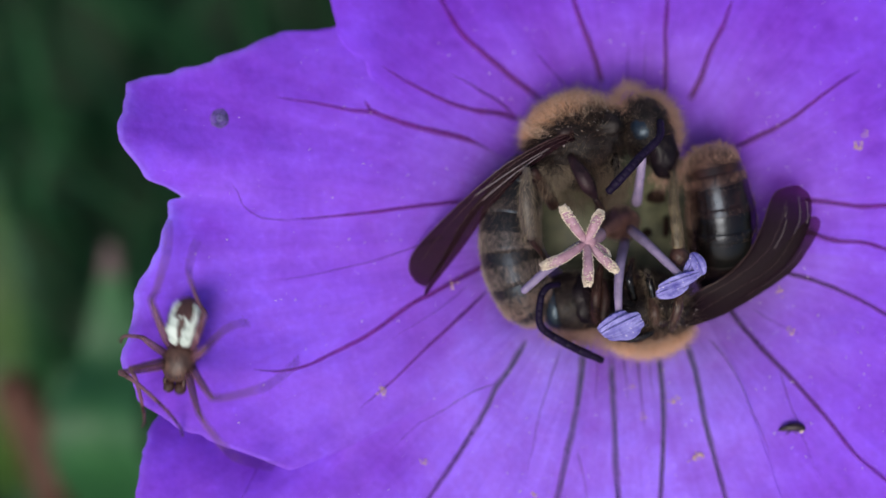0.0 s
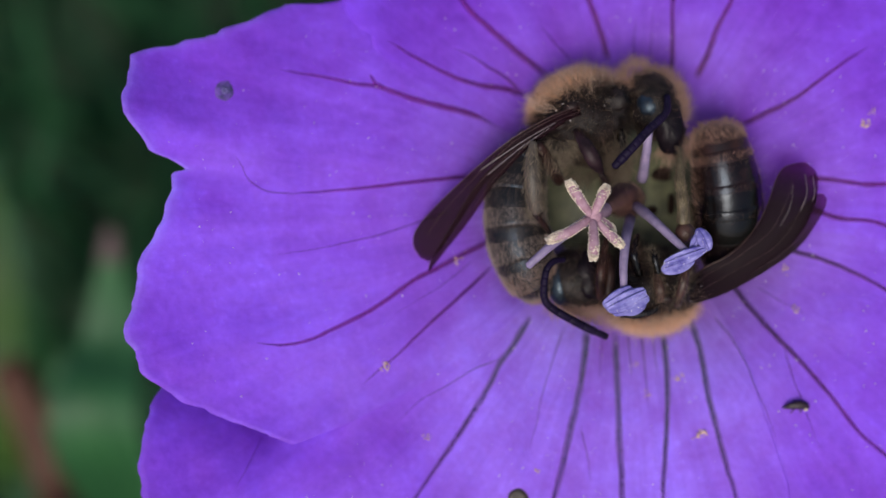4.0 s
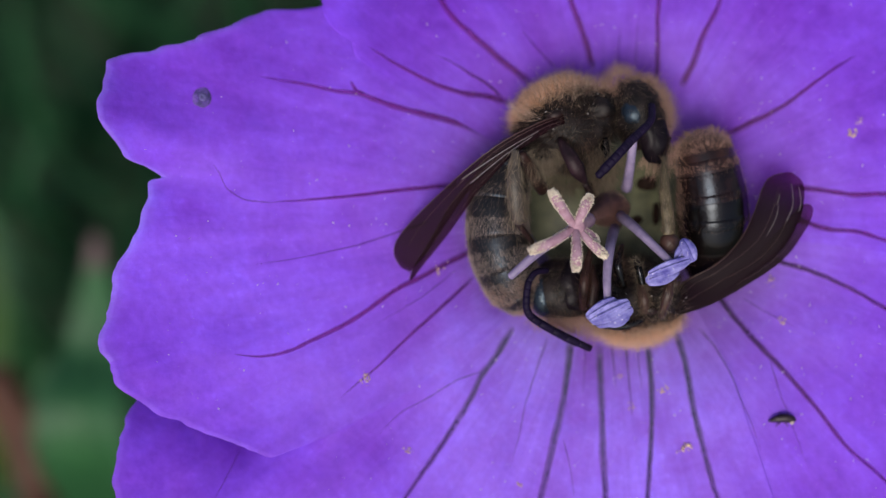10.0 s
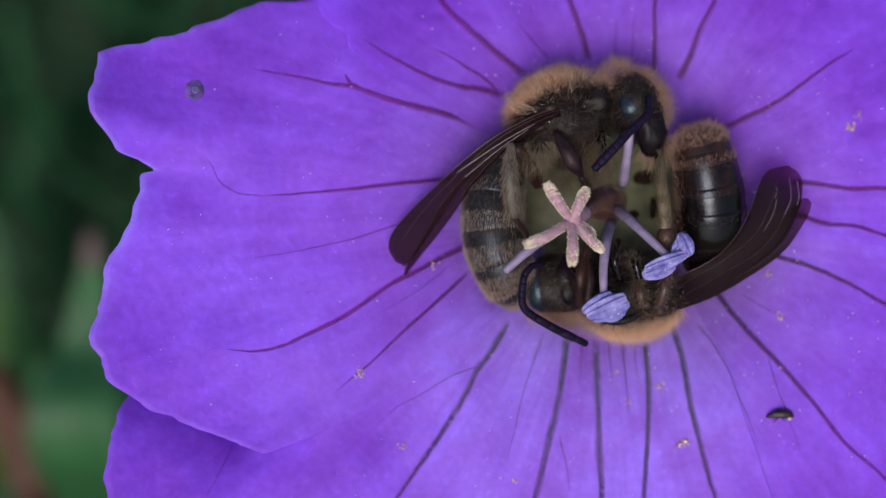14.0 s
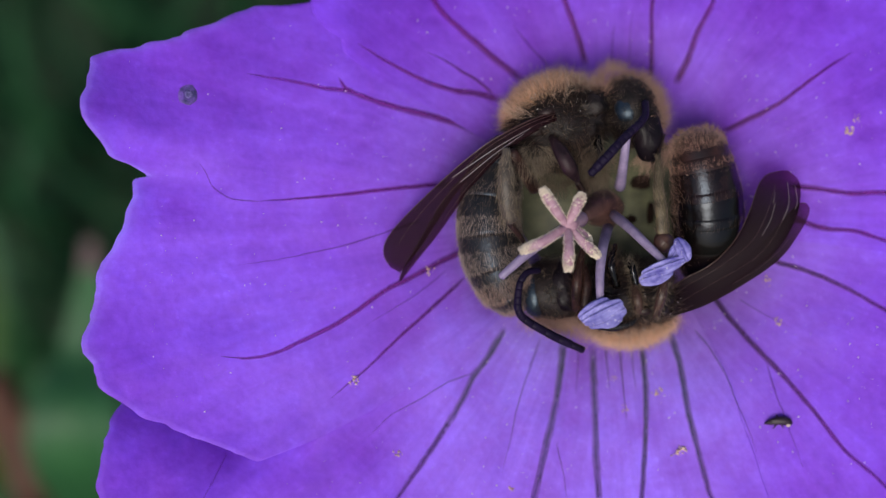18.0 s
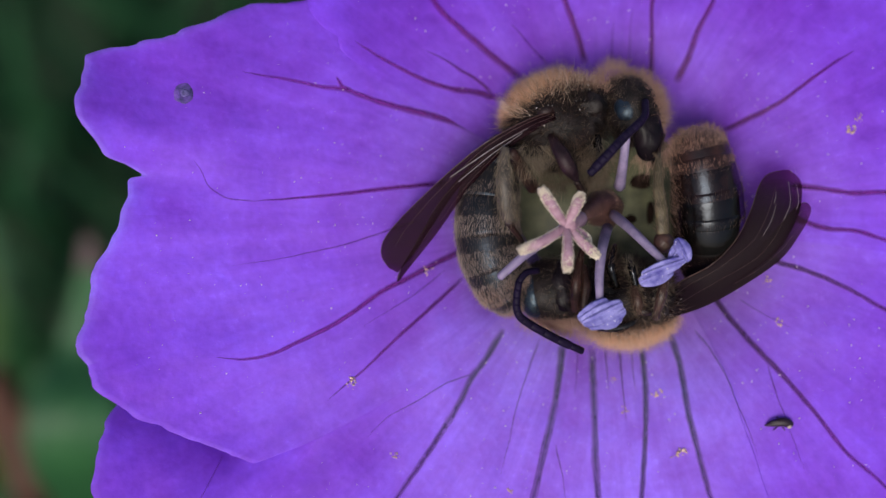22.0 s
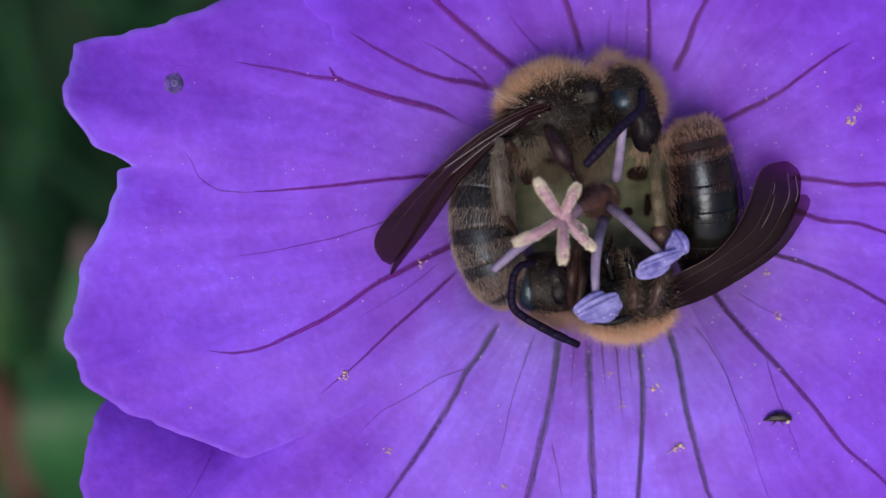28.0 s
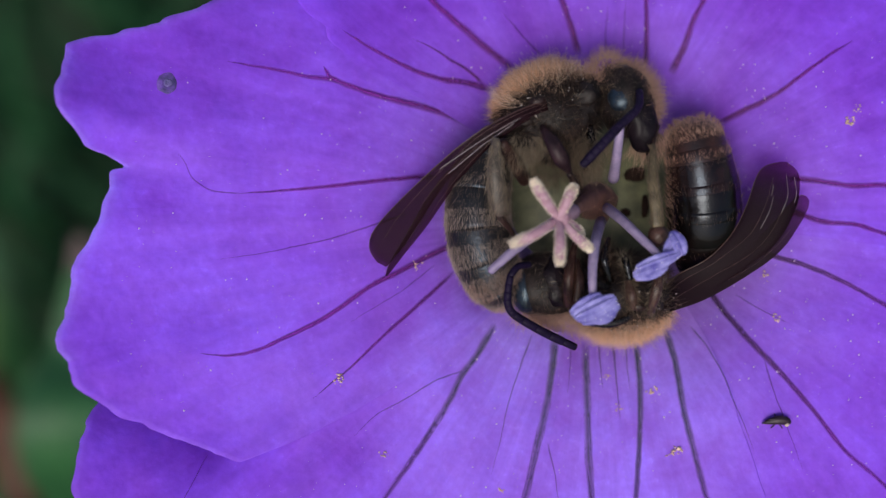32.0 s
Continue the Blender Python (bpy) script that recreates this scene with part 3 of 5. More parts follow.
# top petal
vein(4, 11, (890, 165), (840, 153), (795, 147), (750, 131), (700, 106), (665, 86), (630, 63), fade=0.25)
vein(4, 7, (872, 156), (845, 131), (815, 113), (790, 96), (752, 77), fade=0.2)
vein(4, 13, (928, 132), (880, 96), (840, 61), (810, 35), (775, 0), (735, -70), (700, -150), fade=0.55)
vein(4, 12, (1038, 104), (1026, 60), (1013, 20), (1003, -5), (985, -60), (960, -160), fade=0.55)
vein(4, 3.4, (972, 104), (945, 76), (925, 52), (905, 30))
vein(4, 10, (1155, 130), (1157, 80), (1157, 0), (1165, -100), fade=0.55)
vein(4, 3, (1085, 110), (1086, 60), (1090, 20))
vein(4, 2.6, (1116, 110), (1118, 50), (1122, 0))
# upper right petal
vein(4, 12, (1200, 136), (1222, 90), (1240, 42), (1262, 0), (1280, -50), fade=0.6)
vein(3, 11, (1280, 225), (1340, 196), (1385, 172), (1420, 146), (1465, 112), (1515, 80), fade=0.3)
vein(3, 10, (1405, 318), (1460, 325), (1520, 333), (1568, 331), (1700, 335), fade=0.6)
# lower right petal
vein(3, 9, (1400, 374), (1435, 386), (1470, 396), (1520, 400), (1568, 415), (1680, 450), fade=0.6)
vein(0, 11, (1350, 446), (1385, 457), (1430, 470), (1490, 495), (1568, 538), (1680, 610), fade=0.6)
vein(0, 13, (1255, 500), (1300, 560), (1350, 616), (1385, 651), (1450, 726), (1500, 790), (1568, 850), (1640, 930), fade=0.4)
vein(0, 3.4, (1362, 634), (1378, 690), (1392, 725), (1402, 752), (1430, 830))
vein(0, 2.8, (1310, 520), (1360, 550), (1405, 572))


def disc_on(which, u, v, radius, height, seed, n=22):
    """A small uneven raised disc that follows a petal; radius in fiftieths of a millimetre."""
    rng = np.random.default_rng(seed)
    verts, faces = [], []
    rings = 5
    for i in range(rings):
        for k in range(n):
            a = 2 * math.pi * k / n
            r = radius * (1 - i / rings) * (1 + 0.16 * noise.noise(Vector((math.cos(a) * 1.5, math.sin(a) * 1.5, seed))))
            uu, vv = u + r * math.cos(a), v + r * math.sin(a)
            verts.append(at(uu, vv, top_at(which, uu, vv) + (-0.02, 0.02, 0.035, 0.03, 0.024)[i] * height / 0.03))
    for i in range(rings - 1):
        for k in range(n):
            faces.append((i * n + k, i * n + (k + 1) % n, (i + 1) * n + (k + 1) % n, (i + 1) * n + k)[::-1])
    faces.append(tuple((rings - 1) * n + k for k in range(n))[::-1])
    return np.array(verts), faces


SPOT = mottled("grey_scar", (0.022, 0.021, 0.085), (0.16, 0.072, 0.40), 0.00035, 0.7, 0.8)
part("scar", disc_on(2, 325, 156, 20, 0.03, 3), SPOT, PETALS[2][0], "grey-blue round scar")
SPOT_PALE = mottled("pale_scar", (0.045, 0.042, 0.13), (0.14, 0.10, 0.30), 0.0002, 0.7, 0.8)
part("scar", disc_on(2, 327, 154, 9, 0.055, 9), SPOT_PALE, PETALS[2][0], "pale middle of the scar")
part("scar", disc_on(1, 870, 914, 22, 0.05, 5), DARK, PETALS[1][0], "brown withered notch")

# the heart: cup, ovary, style, stigma, stamens
part("cup", blob(at(1062, 356, -3.2), (0.0042, 0, 0), (0, 0.0032, 0), (0, 0, 0.0011), 28, 0.06, 4), GREEN_CUP, flower, "pale green cup of the flower")
part("ovary", tube(spline([at(1074, 364, -2.8), at(1066, 358, -0.8), at(1052, 362, 0.9), at(1030, 378, 2.4)], 14), np.array((6.4, 6.8, 6.9, 6.6, 6.0, 5.2, 4.4, 3.7, 3.2, 2.8, 2.5, 2.3, 2.1, 2.0)) * 0.0001, 15, wobble=0.05, ribs=5, deep=0.08), OVARY, flower, "reddish ribbed ovary")
rng = np.random.default_rng(8)
ps, ns = on_blob(at(1064, 358, -0.6), (0.00068, 0, 0), (0, 0.00064, 0), (0, 0, 0.0015), 260, lambda n, g: True, 33)
part("down", fur(ps, ns, 0.0002, 0.0000035, (0, 0, 0.3), 0.4, 33), FUR_RUST, flower, "pale down on the ovary", "stuff")
part("style", tube(spline([at(1030, 378, 2.3), at(1018, 384, 3.0), at(1008, 390, 3.5)], 8), 0.00028, 10), STIGMA, flower, "pink style")


def lobe(points, width):
    path = spline([at(*p) for p in points], 14)
    r = np.array([0.7, 0.8, 0.84, 0.87, 0.9, 0.94, 0.98, 1.0, 1.03, 1.04, 1.0, 0.88, 0.64, 0.22]) * width * 0.00001
    ob = part("stigma_lobe", tube(path, r, 14, wobble=0.012, seed=int(width), flat=0.75), STIGMA, flower)
    rng = np.random.default_rng(int(points[-1][0]))
    grains = []
    for q in range(430):
        tip = q % 5 < 2
        s = 1 - 0.15 * abs(rng.normal()) ** 1.2 if tip else rng.uniform(0.12, 1)
        s = max(s, 0.1)
        i = min(int(s * 13), 12)
        t = unit(path[i + 1] - path[i])
        side = unit(np.cross(t, (0, 0, 1)))
        a = rng.uniform(-0.3, math.pi + 0.3) if tip else rng.choice((0, math.pi)) + rng.normal() * 0.16
        g = path[i] + (path[i + 1] - path[i]) * rng.random() + r[i] * (math.cos(a) * side + 0.75 * math.sin(a) * np.cross(side, t)) + rng.normal(size=3) * 0.000014
        e = rng.uniform(0.000012, 0.000046) if tip else 0.000009 + 0.000026 * rng.random() ** 2
        grains.append(blob(g, (e, 0, 0), (0, e, 0), (0, 0, e), 6, 0.4, q))
    part("pollen", join(*grains), POLLEN, ob, "cream pollen on the lobe", "stuff")


lobe([(1005, 388, 3.5), (985, 360, 3.9), (962, 322, 4.0)], 16.5)
lobe([(1008, 388, 3.5), (1022, 360, 3.8), (1035, 332, 3.7)], 16)
lobe([(1002, 395, 3.5), (965, 418, 4.0), (922, 436, 4.0)], 16)
lobe([(1008, 396, 3.5), (1010, 435, 4.1), (1008, 472, 4.1)], 16.5)
lobe([(1012, 394, 3.4), (1036, 420, 3.5), (1064, 446, 3.4)], 15)
lobe([(1014, 390, 3.3), (1034, 404, 3.2), (1048, 418, 3.0)], 12)


def filament(points, width):
    path = spline([at(*p) for p in points], 12)
    return part("filament", tube(path, np.linspace(1.1, 0.7, 12) * width * 0.00001, 10, wobble=0.02), FILAMENT, flower)


def anther(parent, folds, seed):
    """A shrivelled anther: flattened lobes with lengthwise folds."""
    geos = []
    for k, (a, b, width) in enumerate(folds):
        path = spline([at(*a), (at(*a) + at(*b)) / 2 + np.array((0, 0, 0.00012)), at(*b)], 12)
        prof = np.sin(np.linspace(0.35, math.pi - 0.3, 12)) ** 0.6
        geos.append(tube(path, prof * width * 0.00001, 56, flat=0.6, wobble=0.012, seed=seed + k, ribs=7, deep=0.34))
    ob = part("anther", join(*geos), ANTHER, parent, "shrivelled violet-blue anther")
    rng = np.random.default_rng(seed)
    pts = np.concatenate([g[0] for g in geos])
    grains = []
    for k in rng.integers(0, len(pts), 150):
        e = 0.000007 + 0.000018 * rng.random() ** 2
        grains.append(blob(pts[k], (e, 0, 0), (0, e, 0), (0, 0, e), 6))
    part("pollen", join(*grains), POLLEN_WHITE, ob, "grains of white pollen", "stuff")


f1 = filament([(1078, 395, 0.2), (1070, 430, 2.2), (1065, 480, 2.9), (1066, 525, 3.0)], 18)
anther(f1, [((1030, 556, 3.0), (1080, 524, 3.2), 22), ((1036, 562, 3.1), (1104, 528, 3.3), 24), ((1046, 568, 3.0), (1110, 540, 3.2), 22), ((1062, 566, 2.9), (1104, 552, 3.0), 20)], 3)
f2 = filament([(1090, 372, 0.2), (1115, 392, 1.6), (1150, 425, 2.5), (1180, 454, 2.9)], 18)
anther(f2, [((1138, 490, 2.9), (1194, 470, 3.0), 22), ((1142, 478, 3.0), (1216, 450, 3.1), 19), ((1222, 452, 3.0), (1203, 414, 3.0), 20), ((1192, 456, 2.8), (1208, 420, 2.9), 18)], 8)
filament([(1008, 392, 1.5), (968, 416, 2.6), (926, 448, 3.1), (888, 482, 3.2)], 18)
filament([(1100, 320, 0.2), (1104, 298, 1.2), (1109, 262, 1.9), (1113, 232, 2.2)], 19)
NECTARY = mottled("dark_brown_gland", (0.006, 0.003, 0.002), (0.020, 0.009, 0.006), 0.0003, 0.7, 0.5, 0.08)
for u, v, a, b, sq in ((1136, 313, 19, 13, 0.6), (1154, 368, 7, 20, 0.7), (1119, 380, 11, 8, 1.0), (1034, 325, 9, 16, 0.7)):
    w = -3.14 + 1.1 * math.sqrt(max(0.1, 1 - ((u - 1062) / 210) ** 2 - ((v - 356) / 160) ** 2))
    part("nectary", blob(at(u, v, w), (a * 0.00002, 0.00001, 0), (0.00001, b * 0.00002, 0), (0, 0, 0.00009), 16, 0.25, u, sq), NECTARY, flower, "dark nectary gland")

# sepals and stem under the flower
for k in range(5):
    a = radians(72 * k + 38)
    line = spline([at(*HEART, -5.2), at(HEART[0] + 190 * math.cos(a), HEART[1] + 190 * math.sin(a), -4.9), at(HEART[0] + 430 * math.cos(a), HEART[1] + 430 * math.sin(a), -3.6)], 12)
    part("sepal", tube(line, np.sin(np.linspace(0.5, math.pi - 0.05, 12)) * 0.0024, 12, flat=0.14), SEPAL, flower)
inv = FACE.inverted()
stem_line = [np.array(inv @ Vector(p)) for p in ((0.0064, 0.007, 0.308), (0.008, 0.014, 0.285), (0.011, 0.022, 0.2), (0.010, 0.028, 0.1), (0.012, 0.03, -0.004))]
part("stem", tube(spline([at(*HEART, -4.6)] + stem_line, 30), np.linspace(0.0009, 0.0016, 30), 10), SEPAL, flower, "thin green stem")


# ---- the two bees, curled round the heart ----
def bee_abdomen(bee, points, radii, flat, out, seed, fringe, thick, band, end, downy):
    """Overlapping rings along a curve, each with a dull hairy hind band. fringe: the hair of the hind bands."""
    n = 6
    path = spline([at(*p) for p in points], n * 10 + 1)
    rad = np.interp(np.linspace(0, 1, len(path)), np.linspace(0, 1, len(radii)), radii) * 0.001
    rad[-6:] *= (0.98, 0.93, 0.85, 0.72, 0.52, 0.22)
    out = np.asarray(out, dtype=float)
    rng = np.random.default_rng(seed)
    for k in range(n):
        i0, i1 = k * 10, (k + 1) * 10
        seg = path[i0:i1 + 1]
        r = rad[i0:i1 + 1] * (1 + 0.009 * np.linspace(-0.2, 1, 11))
        red = k > 3 and not downy
        ring = part("abdomen_ring", tube(seg, r, 40, up=out, flat=flat), (CHITIN_DUSK if k == 4 else CHITIN_RUST) if red else CHITIN_SOFT if downy else CHITIN_DULL if k < 2 else CHITIN, bee, "brownish black abdomen ring" if red else "shiny black abdomen ring")
        if k < n - 1 and not downy:
            # the dull hind band of the ring
            e = path[i1 - 3:i1 + 2]
            part("band", tube(e, rad[i1 - 3:i1 + 2] * (1.004, 1.008, 1.011, 1.012, 1.0), 40, up=out, flat=flat), CHITIN_RUST if k > 3 else CHITIN_DUSK if k > 2 else CHITIN_DULL if k < 2 else band, ring)
        if downy:
            # thin grey down in front, dense pinkish buff bands behind
            coats = [("fringe", fringe, (250, 800, 2000, 2300, 2300, 1900)[k], (7, 6, 5, 4, 3, 2)[k], 10, 0.0002, 0.12), ("down", FUR_TAN, (400, 900, 1200, 1400, 1500, 1100)[k], 0, 10, 0.00016, 0.12), ("down", FUR_DARK, 600, 0, 6, 0.00016, 0.12)]
            coats += [("edge_hair", FUR_BUFF, (60, 200, 400, 500, 500, 400)[k], 0, 10, 0.00026, 0.6)]
            if k > 3:
                coats += [("fringe", end, 1200, 4, 10, 0.0003, 0.4)]
        else:
            coats = [("fringe", fringe, thick, 7, 10, 0.0002, 0.14)]
            if k > 3:
                coats = [("fringe", end, 500 if k < 5 else 2400, 8 if k < 5 else 3, 10, 0.00017, 0.14), ("fringe", FUR_BROWN, 300 if k < 5 else 700, 6 if k < 5 else 2, 9, 0.00017, 0.12)]
                if k == 5:
                    coats += [("fringe", FUR_PINK, 700, 4, 10, 0.0003, 0.6)]
            coats += [("edge_hair", FUR_PINK, 70, 0, 10, 0.00026, 0.7), ("edge_hair", FUR_RUST, 110, 0, 10, 0.00024, 0.6), ("edge_hair", FUR_BROWN, 150, 0, 10, 0.00022, 0.6)]
        for name, hairs, count, lo, hi, length, stand in coats:
            i = rng.integers(i0 + lo, i0 + hi, size=count)
            t = path[i + 1] - path[np.maximum(i - 1, 0)]
            t /= np.linalg.norm(t, axis=1, keepdims=True)
            side = np.cross(t, out)
            side /= np.linalg.norm(side, axis=1, keepdims=True)
            other = np.cross(side, t)
            a = rng.uniform(0, 2 * math.pi, size=(count, 1))
            if name == "edge_hair":
                a = rng.choice((0.0, math.pi), size=(count, 1)) + rng.normal(size=(count, 1)) * (0.42 if downy else 0.2)
            d = np.cos(a) * side + np.sin(a) * other
            ps = path[i] + (path[i + 1] - path[i]) * rng.random((count, 1)) + rad[i][:, None] * 1.01 * (np.cos(a) * side + np.sin(a) * flat * other)
            part(name, fur(ps, d * stand + t, length, 0.0000029, (0, 0, 0), 0.12, seed + k, 0.3), hairs, ring, "short flat hair", "stuff")
    return path


def bee_wing(bee, front, back, seed, label, film=WING):
    """A thin smoky wing between its front and hind edge, both from root to tip, with its veins."""
    n, m = 26, 9
    a, b = spline([at(*p) for p in front], n), spline([at(*p) for p in back], n)
    top, verts, faces = [], [], []
    for i in range(n):
        for k in range(m):
            s = k / (m - 1)
            p = a[i] * (1 - s) + b[i] * s
            p = p + np.array((0, 0, 0.00002 * math.sin(s * 9.0 + seed) * min(1, i / 5)))
            top.append(p)
    top = np.array(top)
    verts = np.concatenate([top, top - np.array((0, 0, 0.000014))])
    q = n * m
    for i in range(n - 1):
        for k in range(m - 1):
            c = i * m + k
            faces += [(c, c + m, c + m + 1, c + 1), (q + c, q + c + 1, q + c + m + 1, q + c + m)]
    loop = [k for k in range(m)] + [i * m + m - 1 for i in range(1, n)] + [(n - 1) * m + k for k in range(m - 2, -1, -1)] + [i * m for i in range(n - 2, -1, -1)]
    for c, d in zip(loop, loop[1:]):
        faces.append((c, d, q + d, q + c))
    wing = part("wing", (verts, faces), film, bee, label)
    wing.data.attributes.new("along", "FLOAT", "POINT").data.foreach_set("value", [i / (n - 1) for i in range(n) for k in range(m)] * 2)
    grid = top.reshape(n, m, 3)
    for s0, s1, e, wd in ((0, 0, n - 2, 22), (2, 3, 19, 9), (5, 6, 15, 8)):
        ln = np.array([grid[i, min(m - 1, int(round(s0 + (s1 - s0) * i / e)))] for i in range(0, e + 1)])
        sm = ln.copy()
        sm[1:-1] = (ln[:-2] + ln[1:-1] + ln[2:]) / 3
        part("wing_vein", tube(sm + np.array((0, 0, 0.000008)), np.linspace(1, 0.35, len(sm)) * wd * 0.000001, 6), WINGVEIN, wing)
    return wing


def limb(bee, name, points, widths, material, hair=None, count=0, length=0.0003, seed=0, label="", lay=0.9, flat=1.0, edges=False):
    path = spline([at(*p) for p in points], 14)
    r = np.interp(np.linspace(0, 1, 14), np.linspace(0, 1, len(widths)), widths) * 0.00001
    ob = part(name, tube(path, r, 12, wobble=0.02, seed=seed, flat=flat), material, bee, label)
    if hair:
        rng = np.random.default_rng(seed)
        ps, ns = [], []
        for q in range(count):
            i = rng.integers(0, 13)
            t = unit(path[i + 1] - path[i])
            d = unit(np.cross(t, rng.normal(size=3)))
            if edges:
                d = unit(unit(np.cross(t, (0, 0, 1))) * rng.choice((-1, 1)) + 0.65 * rng.normal(size=3))
            ps.append(path[i] + (path[i + 1] - path[i]) * rng.random() + d * r[i])
            ns.append(d + lay * t)
        part("fur", fur(ps, ns, length, 0.000005, (0, 0, 0), 0.2, seed), hair, ob, "fine buff hair", "stuff")
    return ob


def antenna(bee, scape, flagellum, width):
    ob = part("antenna", tube(spline([at(*p) for p in scape], 8), width * 0.0000085, 10), ANTENNA, bee, "black jointed antenna")
    path = spline([at(*p) for p in flagellum], 34)
    for k in range(11):
        seg = path[k * 3:k * 3 + 4]
        part("joint", tube(seg, np.array((0.993, 1.0, 1.0, 0.993)) * width * 0.00001 * (0.9 + 0.02 * k if k < 10 else 0.92), 12), ANTENNA, ob)


def bee_trunk(bee, c, fwd, up, size, coat_dir, coat_count, seed, low=0.55, glow=None, sweep=0.42):
    """Thorax with a ginger coat on its back and thinner hair on its flank."""
    ax = axes(fwd, up, *size)
    thorax = part("thorax", blob(c, *ax, 34, 0.12, seed), THORAX, bee, "black hairy thorax")
    cd = unit(np.asarray(coat_dir, dtype=float))
    gd = unit(np.asarray(glow if glow is not None else coat_dir, dtype=float))
    ps, ns = on_blob(c, *ax, int(coat_count * 1.3), lambda n, g: n @ cd > low - 0.1 + 0.18 * g.normal() and n @ gd > sweep + 0.2 * g.normal(), seed)
    part("coat", fur(ps, ns, 0.00056, 0.0000040, tuple(0.15 * cd), 0.4, seed), FUR_ORANGE, thorax, "dense ginger fur on the back", "stuff")
    ps, ns = on_blob(c, *ax, int(coat_count * 0.75), lambda n, g: n @ cd > low + 0.2 * g.normal(), seed + 8)
    part("coat", fur(ps, ns, 0.00058, 0.0000036, tuple(0.15 * cd), 0.42, seed + 8), FUR_RUST, thorax, "rusty brown fur on the back", "stuff")
    ps, ns = on_blob(c, *ax, coat_count // 2, lambda n, g: n @ cd < 0.45 and n[2] > -0.3, seed + 1)
    part("fur", fur(ps, ns, 0.00055, 0.0000055, tuple(-0.25 * unit(np.asarray(fwd, dtype=float))), 0.4, seed + 1), FUR_DARK, thorax, "thin dark hair on the flank", "stuff")
    ps, ns = on_blob(c, *ax, coat_count // 2, lambda n, g: n @ cd > low - 0.2 + 0.2 * g.normal(), seed + 9)
    part("coat", fur(ps, ns, 0.00036, 0.0000045, tuple(0.1 * cd), 0.4, seed + 9), FUR_BROWN, thorax, "dark brown underfur", "stuff")
    # uneven plates of the flank, the hinge of the wing
    for k, (a, b, s, f) in enumerate(((0.35, -0.25, 0.38, 0.22), (-0.2, -0.4, 0.42, 0.24), (0.62, 0.05, 0.3, 0.24), (-0.5, 0.0, 0.3, 0.2))):
        q = c + ax[0] * a + ax[2] * b + np.array((0, 0, 1)) * size[1] * 0.72
        part("side_plate", blob(q, ax[0] * s, ax[1] * f, ax[2] * s, 22, 0.5, seed + 5 + k), THORAX, thorax)
    ps, ns = on_blob(c, ax[0] * 0.99, ax[1] * 1.02, ax[2] * 0.99, 1100, lambda n, g: n @ cd < 0.75 and n[2] > 0.1, seed + 3)
    part("fur", fur(ps, ns, 0.0003, 0.0000045, tuple(-0.5 * unit(np.asarray(fwd, dtype=float))), 0.5, seed + 3), FUR_DARK, thorax, "short dark down on the flank", "stuff")
    ps, ns = on_blob(c, *ax, 1300, lambda n, g: n @ cd > low - 0.1 + 0.25 * g.normal(), seed + 4)
    part("fur", fur(ps, ns, 0.00078, 0.0000042, tuple(0.1 * cd), 0.55, seed + 4), FUR_BLOND, thorax, "long pale guard hair", "stuff")
    ps, ns = on_blob(c, ax[0], ax[1] * 1.05, ax[2], 800, lambda n, g: n @ cd < 0.6 and n[2] > 0.0, seed + 12)
    part("fur", fur(ps, ns, 0.00042, 0.0000045, tuple(-0.6 * unit(np.asarray(fwd, dtype=float))), 0.7, seed + 12), FUR_BROWN, thorax, "tangled brown hair on the flank", "stuff")
    ps, ns = on_blob(c, ax[0], ax[1] * 1.05, ax[2], 200, lambda n, g: n @ cd < 0.5 and n[2] > 0.0, seed + 13)
    part("fur", fur(ps, ns, 0.0005, 0.000004, tuple(-0.4 * unit(np.asarray(fwd, dtype=float))), 0.8, seed + 13), FUR_GREY, thorax, "stray pale hair on the flank", "stuff")
    q = c + ax[0] * -0.25 + ax[2] * 0.25 + np.array((0, 0, 1)) * size[1] * 0.95
    part("wing_hinge", blob(q, ax[0] * 0.16, ax[1] * 0.12, ax[2] * 0.12, 14, 0.1, seed), CHITIN_BROWN, thorax)
    rng = np.random.default_rng(seed)
    dots = []
    for k in range(130):
        d = unit(rng.normal(size=3))
        d[2] = abs(d[2])
        n = d[0] * ax[0] + d[1] * ax[1] + d[2] * ax[2]
        e = 0.000008 + 0.000018 * rng.random() ** 2
        dots.append(blob(c + n * rng.uniform(1.03, 1.2), (e, 0, 0), (0, e, 0), (0, 0, e), 6))
    part("pollen", join(*dots), POLLEN_WHITE, thorax, "specks of pale pollen", "stuff")
    return thorax


